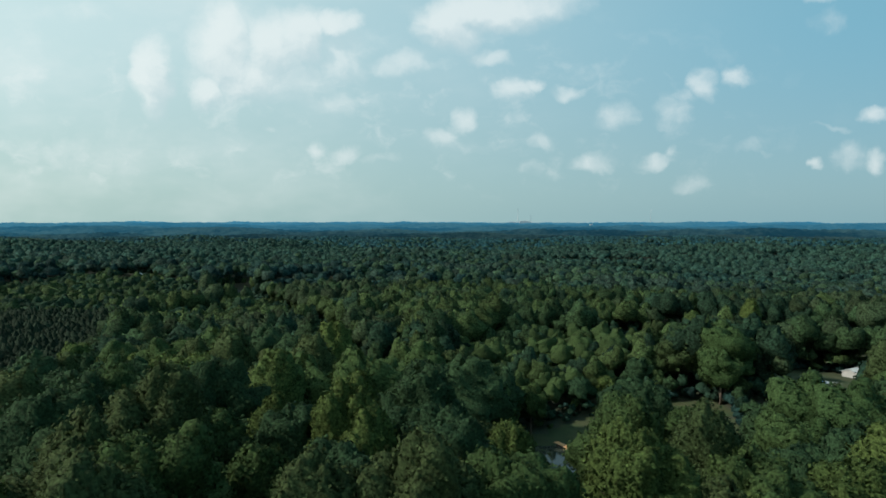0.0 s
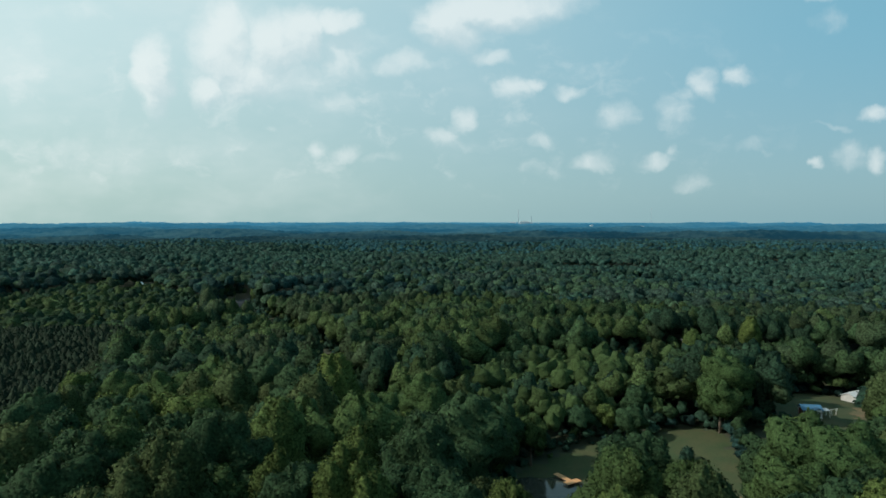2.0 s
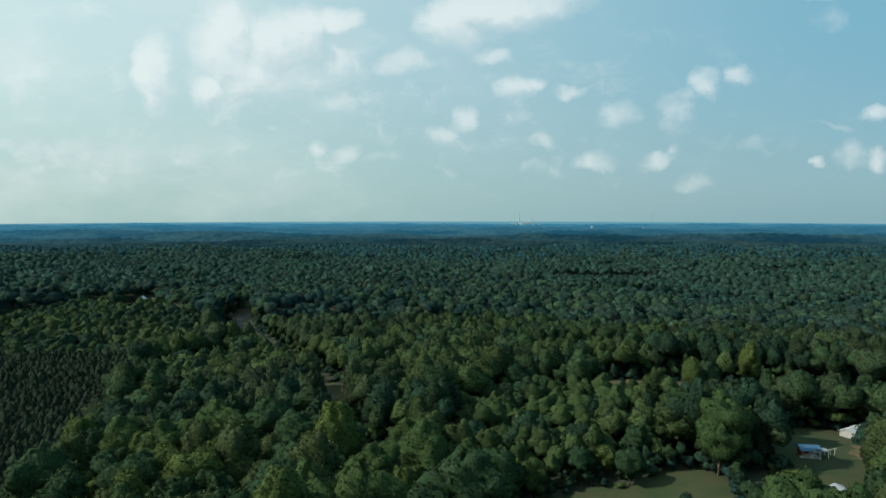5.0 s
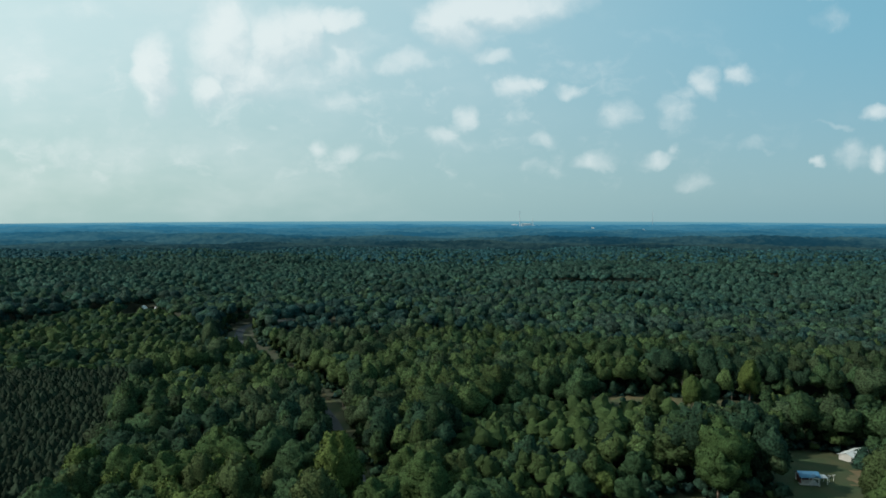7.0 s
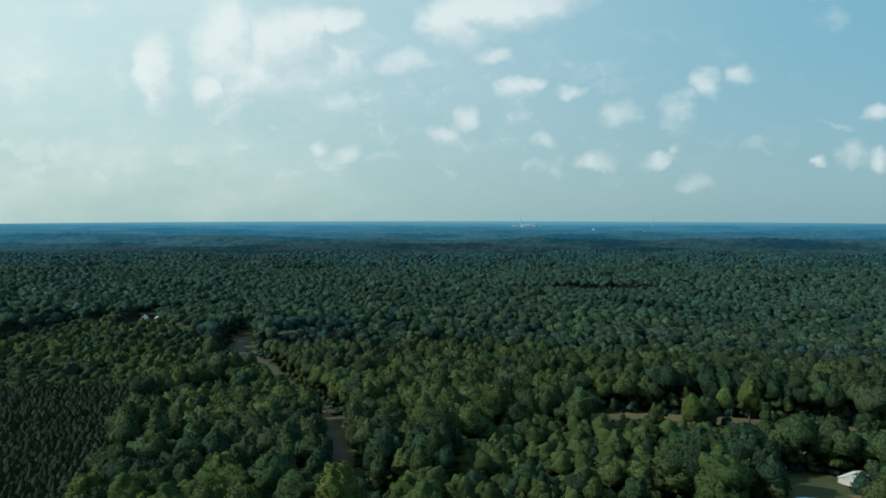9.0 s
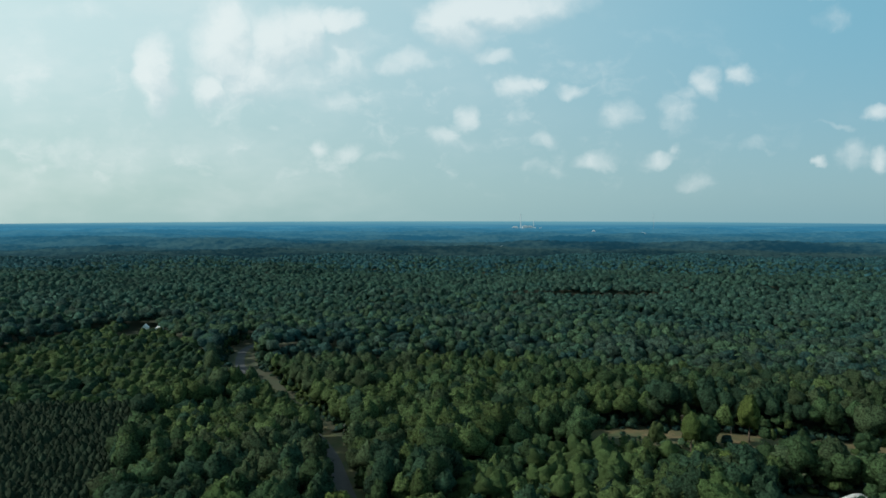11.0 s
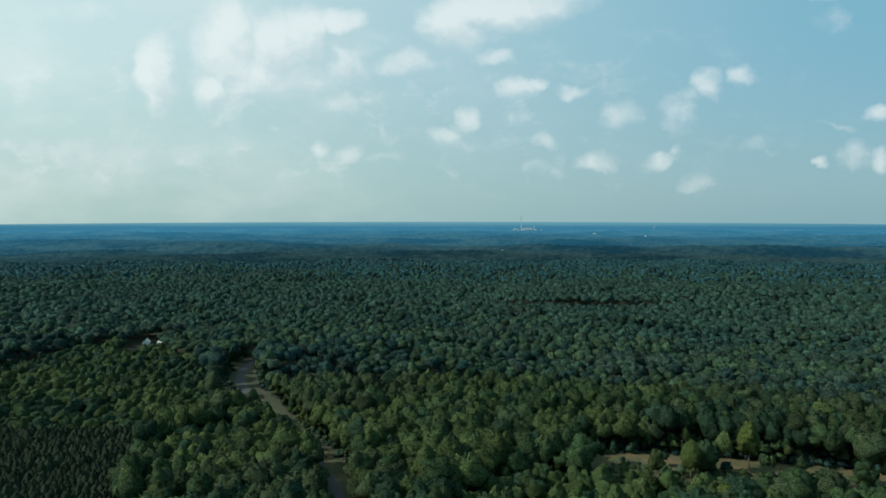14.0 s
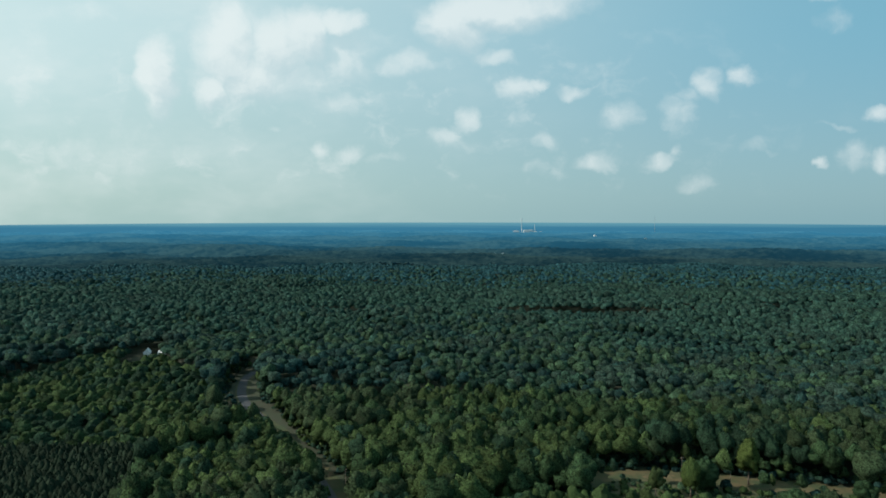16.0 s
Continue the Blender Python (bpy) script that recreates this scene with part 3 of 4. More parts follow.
def fringe(rng, v, q, fn, count, size, stand=0.5, wild=0.8):
    """Leaf sprays that stand out of a skin, up to a given height over it."""
    area = np.linalg.norm(fn, axis=1)
    f = rng.choice(len(q), count, p=area / area.sum())
    w = rng.dirichlet((1, 1, 1, 1), count)
    pos = (v[q[f]] * w[..., None]).sum(1)
    n = unit(fn[f])
    pos = pos + n * (stand * rng.uniform(0.05, 1.0, count))[:, None]
    nor = unit(n * 0.7 + np.array([0, 0, 0.25]) + rng.normal(0, wild * 0.6, pos.shape))
    soft = unit(n * 0.7 + nor * 0.9 + rng.normal(0, 0.25, pos.shape))
    return sprays(rng, pos, nor, size, soft, pos - n * size * 1.4)


def union(way, c, r, least):
    """How far a ray from the middle of the crown runs before it leaves the last of the lobes."""
    b = way @ c.T
    disc = b * b - ((c * c).sum(1) - r * r)
    return np.maximum(np.where((disc > 0) & (b > 0), b + np.sqrt(np.maximum(disc, 0)), 0).max(-1), least)


def crown_mesh(rng, height, radius, rings, segs, lobes, leaves, size, low=-0.6, tall=1.2, lobe=0.36, rough=0.05, point=0.0, tufts=0, tuft=0.16, stand=0.5):
    """A leafy crown: a skin over many rounded lobes, with leaf sprays standing out of it.
    tufts: smaller clumps on the lobes. point: how far the top draws in."""
    half = radius * tall
    mid = np.array([0, 0, height - half])
    k = np.arange(lobes)
    z = 1 - (1 - low) * (k + 0.4) / lobes
    ang = k * 2.39996 + rng.uniform(0, 6.28)
    d = np.stack([np.sqrt(1 - z * z) * np.cos(ang), np.sqrt(1 - z * z) * np.sin(ang), z], -1)
    d = unit(d + rng.normal(0, 0.14, d.shape))
    swell = 1 + 0.12 * np.sin(ang * 2 + rng.uniform(0, 6)) * np.sqrt(1 - z * z)
    c = d * (rng.uniform(0.46, 0.76, lobes) * swell)[:, None]
    r = lobe * rng.uniform(0.70, 1.25, lobes)
    theta = np.linspace(0.07, math.acos(low), rings + 1)[:, None]
    phi = (np.arange(segs) / segs * 2 * math.pi)[None] + (np.arange(rings + 1) % 2)[:, None] * math.pi / segs
    way = np.stack([np.sin(theta) * np.cos(phi), np.sin(theta) * np.sin(phi), np.cos(theta) + 0 * phi], -1)
    reach = union(way, c, r, 0.52)
    if tufts:
        e = rng.normal(size=(tufts * 2, 3))
        e = unit(e)[unit(e)[:, 2] > low][:tufts]
        small = union(way, e * (union(e, c, r, 0.52) * rng.uniform(0.88, 1.0, len(e)))[:, None], tuft * rng.uniform(0.6, 1.25, len(e)), 0.0)
        reach = np.maximum(reach * 0.95, small)
    reach = reach * (1 + rng.normal(0, rough, reach.shape))
    grid = way * reach[..., None]
    draw = 1 - point * np.clip(grid[..., 2:3], 0, 1)
    grid = np.concatenate([grid[..., :2] * draw, grid[..., 2:]], -1) * np.array([radius, radius, half]) + mid
    v, q, n, fn = knit(grid)
    pieces = [(v, q, n)]
    if leaves:
        pieces.append(fringe(rng, v, q, fn, leaves, size, stand))
    return join(pieces)


def pine_mesh(rng, height, radius, rings, segs, leaves, size):
    """A young pine: a ragged pointed skin of needles with sprays standing out of it."""
    u = np.linspace(0.01, 1, rings + 1)[:, None]
    phi = (np.arange(segs) / segs * 2 * math.pi)[None] + (np.arange(rings + 1) % 2)[:, None] * math.pi / segs
    r = radius * u ** 0.8 * rng.uniform(0.55, 1.25, (rings + 1, segs)) * np.where(u < 0.05, 0.3, 1)
    z = height * (1 - 0.30 * u) + rng.normal(0, 0.25, (rings + 1, segs))
    v, q, n, fn = knit(np.stack([r * np.cos(phi), r * np.sin(phi), z], -1))
    return join([(v, q, n), fringe(rng, v, q, fn, leaves, size, 0.5, 1.0)])


def trunk_bmesh(rng, height, r, limbs=6):
    bm = bmesh.new()
    lean = Vector((rng.uniform(-0.5, 0.5), rng.uniform(-0.5, 0.5), 0))
    top = Vector((0, 0, height * 0.62)) + lean
    rod(bm, (0, 0, -0.6), (lean.x * 0.4, lean.y * 0.4, height * 0.3), r * 1.25, r * 0.8)
    rod(bm, (lean.x * 0.4, lean.y * 0.4, height * 0.29), top, r * 0.8, r * 0.4)
    for k in range(limbs):
        a, h = k * 2.4 + rng.uniform(-0.4, 0.4), height * rng.uniform(0.32, 0.6)
        s = Vector((lean.x * 0.5, lean.y * 0.5, h))
        rod(bm, s, s + Vector((math.cos(a) * height * 0.17, math.sin(a) * height * 0.17, height * rng.uniform(0.12, 0.22))), r * 0.42, r * 0.14, 5)
    return bm


def open_ground(x, y, margin=0.0):
    """True where trees leave the ground open."""
    free = np.zeros(len(x), bool)
    for poly in (FIELD, LAWN, MEADOW, SCRUBLAND, SHORE, GLADE, OPENING, SIGHT):
        free |= inside(poly, x, y)
    dist, which = road_gap(x, y)
    west = np.where(y > 415, 6.5, np.where(y > 266, 3.8, 8.4))
    east = np.where(y > 415, 10.5, np.where(y > 262, 12.0, 5.5))
    free |= (dist < np.where(which > 0, east, west))
    free |= np.hypot((x + 256) / 14, (y - 530) / 32) < 1
    return free


def scatter(rng, near, far, spacing, half_angle, jitter=0.5):
    """Places for trees on a loose grid in a wedge ahead of the drone."""
    m = int(far / spacing) + 2
    i, j = np.meshgrid(np.arange(-m, m), np.arange(-8, m), indexing="ij")
    x = (i + 0.5 * (j % 2)) * spacing + rng.uniform(-jitter, jitter, i.shape) * spacing
    y = j * spacing * 0.9 + rng.uniform(-jitter, jitter, i.shape) * spacing
    x, y = x.ravel(), y.ravel()
    r, a = np.hypot(x, y), np.abs(np.degrees(np.arctan2(x, y)))
    k = (r >= near) & (r < far) & (a < half_angle + 400 / np.maximum(r, 30))
    return x[k], y[k]


stand_rng = np.random.default_rng(3)
STAND_X, STAND_Y = [k.ravel() for k in np.meshgrid(np.arange(-1500, 1500, 75.0), np.arange(0, 2100, 62.0))]
STAND_X, STAND_Y = STAND_X + stand_rng.uniform(-34, 34, len(STAND_X)), STAND_Y + stand_rng.uniform(-28, 28, len(STAND_Y))
STAND_TALL = stand_rng.choice([0.84, 0.91, 0.97, 1.0, 1.04, 1.10], len(STAND_X))
STAND_KIND = stand_rng.random(len(STAND_X))


def stand_of(x, y):
    """Which stand of the forest a place belongs to: stands were cut at different times."""
    out = np.zeros(len(x), int)
    xx, yy = x + 14 * np.sin(y * 0.05), y + 10 * np.sin(x * 0.06)
    for s in range(0, len(x), 2000):
        d = (xx[s:s + 2000, None] - STAND_X) ** 2 + (yy[s:s + 2000, None] - STAND_Y) ** 2
        out[s:s + 2000] = d.argmin(1)
    return out


def growth(x, y):
    """How tall the wood stands at a place, against a full-grown stand."""
    g = STAND_TALL[stand_of(x, y)]
    g = np.where(np.hypot(x, y) < 230, 1.0, g)
    g[inside(YOUNG, x, y)] = 0.60
    g[inside(TALL, x, y)] = 1.15
    g[inside(DIP, x, y)] = 0.35
    g[inside(SCRUB_WOOD, x, y)] = 0.60
    g[inside(BY_THE_OAKS, x, y)] = 0.54
    g = np.where((np.hypot(x, y) < 110) & (g == 1.0), 1.1, g)
    g[inside([(8, 172), (58, 178), (66, 198), (30, 204), (4, 200)], x, y)] = 0.55
    return g


SCRUB_WOOD = [(6, 192), (18, 178), (28, 178), (40, 187), (60, 192), (84, 204), (100, 222), (128, 240), (118, 250), (90, 256), (60, 261), (20, 262), (4, 226)]
rng = np.random.default_rng(11)
# prototypes of the near trees
KINDS = [("broad", 21.0, 7.2, 34), ("round", 19.0, 6.0, 28), ("tall", 23.0, 5.8, 34), ("small", 16.0, 5.0, 24), ("spreading", 19.5, 8.0, 42), ("slender", 20.0, 4.7, 30)]
LABELS = ["broad green oak in full summer leaf", "deep green round-crowned tree in full leaf", "tall light green hickory in full leaf", "olive-tinged tree in full summer leaf"]
DENSE, PLAIN = [], []
for k, (kind, h, r, lobes) in enumerate(KINDS):
    for shade_no in ((k % 4), ((k + 1) % 4)):
        for protos, rings, segs, leaves, size, tufts, stand in ((DENSE, 26, 42, 5200, 0.34, 150, 0.6), (PLAIN, 15, 24, 1500, 0.56, 80, 0.65)):
            slim = kind in ("tall", "slender")
            v, q, nn = crown_mesh(rng, h, r, rings, segs, lobes // 2, leaves, size, low=-0.9, tall=1.55 if slim else 1.15, lobe=0.33, rough=0.025, point=0.18 if slim else 0.0, tufts=tufts, tuft=0.15 if protos is DENSE else 0.19, stand=stand)
            crown = mesh_object("crown", v, q, [LEAVES_NEAR[shade_no]], normals=nn)
            base = empty("tree", Matrix.Identity(4), LABELS[shade_no] + ", standing in the forest", "tree", "trees of the near wood")
            crown.parent = base
            bm_part("trunk", trunk_bmesh(rng, h, 0.28 + 0.02 * r), BARK, base, "rough grey-brown bark", True)
            protos.append(base)
planted = set()


def plant(k, x, y, size, turn, wide=1.0):
    proto = (DENSE if math.hypot(x, y) < 112 else PLAIN)[k]
    m = Matrix.LocRotScale((x, y, ground_at(x, y) - 0.1), Euler((0, 0, turn)), (size * wide, size * wide, size))
    if proto not in planted:
        planted.add(proto)
        proto.matrix_world = m
        return proto
    ob = copy_thing(proto, Matrix.Identity(4))
    ob.matrix_basis = m
    return ob


# single trees that stand out: x, y, prototype, size, width
FEATURE = [(7.5, 67, 8, 1.3, 1.0), (28.5, 95, 0, 1.22, 0.95), (38.5, 96, 8, 1.28, 0.8), (34, 103, 1, 1.2, 1.0), (5, 139, 9, 1.25, 1.1), (76, 130, 0, 1.12, 1.0), (84, 142, 3, 1.0, 1.2), (55, 80, 3, 1.28, 1.05), (66, 91, 4, 1.1, 1.1), (85, 112, 4, 0.95, 1.15), (92, 116, 4, 0.85, 1.1), (90, 134, 3, 0.78, 1.15),
           (75, 196, 6, 1.15, 1.45), (90, 202, 1, 0.95, 1.2), (61, 193, 2, 0.7, 1.1), (97, 281, 5, 0.6, 1.0), (122, 288, 9, 0.8, 1.0), (184, 268, 2, 0.75, 1.1), (136, 236, 1, 0.95, 1.2), (112.5, 280, 4, 0.8, 1.0), (147, 297, 4, 1.0, 1.0), (100, 238, 0, 0.6, 1.25), (88, 232, 9, 0.7, 1.2), (108, 232, 3, 0.75, 1.2)]
x, y = scatter(rng, 52, 205, 8.6, 38)
ok = ~open_ground(x, y) & ~inside(PINES, x, y) & ~inside(SCRUB_WOOD, x, y)
x, y = x[ok], y[ok]
order = np.argsort(np.hypot(x, y))
x, y = x[order], y[order]
tall = growth(x, y)
for fx, fy, k, s, w in FEATURE:
    plant(k, fx, fy, s, fx * 0.7, w)
for px, py, g in zip(x, y, tall):
    if any(math.hypot(px - f[0], py - f[1]) < 7.5 for f in FEATURE):
        continue
    k = int(rng.integers(len(DENSE)))
    plant(k, px, py, g * rng.uniform(0.74, 1.18), rng.uniform(0, 6.28), rng.uniform(0.92, 1.12) * (1.2 if g < 0.7 else 1.0))
for k in range(len(DENSE)):      # each kind stands at least once
    for n, proto in enumerate((DENSE[k], PLAIN[k])):
        if proto not in planted:
            plant(k, -60.0 - 9 * k, 90.0 + 60 * n, 1.0, 0.0)


def wood(name, near, far, spacing, half_angle, variants, seed, label, skip=(), keep=None, mats=LEAVES, squash=1.0, anywhere=False, edge=0.0, size_by=1.0, haze_mats=(), spread=(0.70, 1.22)):
    """A stand of countless trees joined into one mesh: each is a turned and sized copy of one of the variants."""
    rng = np.random.default_rng(seed)
    x, y = scatter(rng, near, far, spacing, half_angle)
    ok = np.ones(len(x), bool)
    if far <= 900 and not anywhere:
        ok = ~open_ground(x, y)
    if edge:
        near_open = np.zeros(len(x), bool)
        for a in range(8):
            near_open |= open_ground(x + edge * math.cos(a * 0.785), y + edge * math.sin(a * 0.785))
            near_open |= open_ground(x + edge * 0.5 * math.cos(a * 0.785), y + edge * 0.5 * math.sin(a * 0.785))
        ok &= near_open
    for poly in skip:
        ok &= ~inside(poly, x, y)
    if keep is not None:
        ok &= inside(keep, x, y)
    x, y = x[ok], y[ok]
    z, g = land(x, y), growth(x, y) * size_by
    which = rng.integers(len(variants), size=len(x))
    turn, size = rng.uniform(0, 6.28, len(x)), g * rng.uniform(*spread, len(x))
    wide = size / g * np.where(g < 0.6, g * 1.25, np.maximum(g, 0.96)) * rng.uniform(0.9, 1.15, len(x)) * squash
    # stands of like trees, mixed with single strangers
    shade_no = np.where(rng.random(len(x)) < 0.45, rng.integers(len(mats), size=len(x)), (STAND_KIND[stand_of(x, y)] * len(mats)).astype(int))
    if haze_mats:      # further off, the leaf sets with haze blue in their colour take over
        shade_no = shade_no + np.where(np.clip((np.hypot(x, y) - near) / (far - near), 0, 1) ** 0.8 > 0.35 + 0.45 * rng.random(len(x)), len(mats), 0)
        mats = mats + haze_mats
    vs, qs, ns, ms, n = [], [], [], [], 0
    for k, (v, q, nv) in enumerate(variants):
        s = which == k
        c, sn = np.cos(turn[s])[:, None], np.sin(turn[s])[:, None]
        w = wide[s][:, None]
        px = (v[None, :, 0] * c - v[None, :, 1] * sn) * w + x[s][:, None]
        py = (v[None, :, 0] * sn + v[None, :, 1] * c) * w + y[s][:, None]
        pz = v[None, :, 2] * size[s][:, None] + z[s][:, None]
        vs.append(np.stack([px, py, pz], -1).reshape(-1, 3))
        qs.append((q[None] + (np.arange(s.sum()) * len(v))[:, None, None]).reshape(-1, 4) + n)
        ms.append(np.repeat(shade_no[s], len(q)))
        ns.append(np.stack([nv[None, :, 0] * c - nv[None, :, 1] * sn, nv[None, :, 0] * sn + nv[None, :, 1] * c, nv[None, :, 2] + 0 * c], -1).reshape(-1, 3))
        n += len(v) * int(s.sum())
    return tagged(mesh_object(name, np.concatenate(vs), np.concatenate(qs), mats, np.concatenate(ms), normals=np.concatenate(ns)), label, "woods", kind="stuff")


mid_woods = [crown_mesh(rng, h, r, 6, 11, n, 112, 0.72, low=-0.7, tall=t, lobe=0.36, point=p, stand=1.0, rough=0.12) for h, r, n, t, p in ((20, 5.3, 15, 1.15, 0.0), (18.5, 4.8, 14, 1.1, 0.0), (21, 4.5, 16, 1.4, 0.2), (17.5, 4.4, 13, 1.2, 0.1), (19.5, 4.2, 14, 1.5, 0.3), (19, 5.8, 18, 1.0, 0.0))]
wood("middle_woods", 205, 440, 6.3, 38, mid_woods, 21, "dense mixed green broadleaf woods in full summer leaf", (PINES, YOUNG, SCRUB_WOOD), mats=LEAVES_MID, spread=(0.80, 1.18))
far = [crown_mesh(rng, h, r, 4, 7, n, 22, 1.0, low=-0.3, tall=t, lobe=0.42, rough=0.09, point=p, stand=0.9) for h, r, n, t, p in ((20, 5.0, 8, 1.05, 0.0), (18.5, 4.6, 7, 1.0, 0.0), (20.5, 4.4, 8, 1.2, 0.15), (18, 4.2, 7, 1.1, 0.0), (19.5, 5.5, 9, 0.95, 0.0))]
wood("far_woods", 420, 900, 7.0, 37, far, 22, "dense green broadleaf forest canopy in summer", (YOUNG,), mats=LEAVES, haze_mats=LEAVES_FAR_HAZE, spread=(0.84, 1.14))
slim = [crown_mesh(rng, h, r, 6, 9, n, 64, 0.62, low=-0.8, tall=t, lobe=0.42, rough=0.12, point=0.04, stand=0.8) for h, r, n, t in ((19, 4.2, 9, 1.35), (17, 4.0, 8, 1.2), (20, 3.8, 9, 1.5), (15, 4.4, 10, 1.0))]
wood("young_woods", 205, 640, 5.9, 40, slim, 28, "young light green wood of close-set slender trees", keep=YOUNG, squash=1.15, spread=(0.85, 1.2), mats=[LEAVES_MID[0], LEAVES_MID[1], LEAVES_MID[2], LEAVES_MID[0]])
wood("scrub_wood", 180, 330, 4.3, 40, slim, 29, "young mixed wood of low light green trees", keep=SCRUB_WOOD, mats=[SCRUB, LEAVES_MID[2], SCRUB, LEAVES_MID[0], LEAVES_MID[1]], spread=(0.66, 1.3))
dim = [crown_mesh(rng, h, r, 2, 6, 5, 3, 2.0, low=0.05, tall=t, lobe=0.48, rough=0.15, stand=1.0) for h, r, t in ((19.5, 5.4, 0.95), (18.5, 4.9, 0.9), (20.5, 4.7, 1.05), (19, 5.9, 0.85))]
wood("distant_forest", 882, 1760, 7.6, 37, dim, 23, "distant forest canopy of countless rounded crowns", mats=LEAVES_FAR_HAZE, haze_mats=LEAVES_HAZY, spread=(0.86, 1.12))
wood("edge_growth", 60, 560, 4.6, 40, slim, 30, "leafy young trees crowding the wood's edges", skip=(PINES, YOUNG, SCRUB_WOOD, HOMESTEAD), mats=[LEAVES_MID[0], LEAVES_MID[1], LEAVES_MID[2]], edge=7.0, size_by=0.52)
pines = [pine_mesh(rng, h, r, 3, 6, 22, 0.7) for h, r in ((13.4, 2.8), (12.9, 2.6), (13.9, 2.6), (13.2, 3.0))]
wood("pine_plantation", 100, 400, 2.8, 60, pines, 24, "dark planted stand of young pines", keep=PINES, mats=[NEEDLE], spread=(0.93, 1.07))
bush = [crown_mesh(rng, h, r, 4, 7, 6, 16, 0.5, low=-0.3, lobe=0.45, tall=1.0) for h, r in ((2.8, 2.0), (2.0, 1.7), (4.6, 2.3), (3.6, 2.0))]
wood("scrub_bushes", 60, 330, 4.2, 60, bush, 25, "low light green bushes and brambles on rough ground", keep=SCRUBLAND, mats=[SCRUB, LEAVES[2]], anywhere=True, size_by=0.7)
wood("undergrowth", 60, 520, 4.0, 45, bush, 26, "leafy undergrowth and saplings along the wood's edges", mats=[LEAVES[1], LEAVES[0], SCRUB], edge=13.0, squash=1.15)


# ---- things in the clearings ----
for bx, by, bs in ((143.2, 208.3, 2.2), (149.4, 208.0, 2.4), (156.0, 210.0, 2.6), (139.8, 207.6, 0.8)):
    v, q, nn = crown_mesh(rng, 3.2, 2.1, 10, 16, 16, 260, 0.3, low=-0.6)
    crown = mesh_object("leaves", v, q, [LEAVES[0]], normals=nn)
    base = empty("bush", Matrix.LocRotScale((bx, by, ground_at(bx, by) - 0.1), None, (bs, bs, bs)), "rounded green bush beside the pale shed", "bush", "bushes by the shed")
    crown.parent = base
    bm_part("stem", rod(bmesh.new(), (0, 0, -0.3), (0.05, 0, 1.6), 0.08, 0.04), BARK, base)
LONE = [(65.6, 165.6, 1.25), (56.0, 166.0, 0.5)]
for bx, by, bs in LONE:
    v, q, nn = crown_mesh(rng, 3.4, 1.5, 12, 18, 20, 420, 0.22, low=-0.9)
    crown = mesh_object("crown", v, q, [LEAVES[0]], normals=nn)
    base = empty("small_tree", Matrix.LocRotScale((bx, by, ground_at(bx, by)), None, (bs, bs, bs)), "small round green tree alone in the grass clearing", "tree")
    crown.parent = base
    bm_part("trunk", rod(bmesh.new(), (0, 0, -0.3), (0.05, 0, 1.9), 0.09, 0.05), BARK, base)


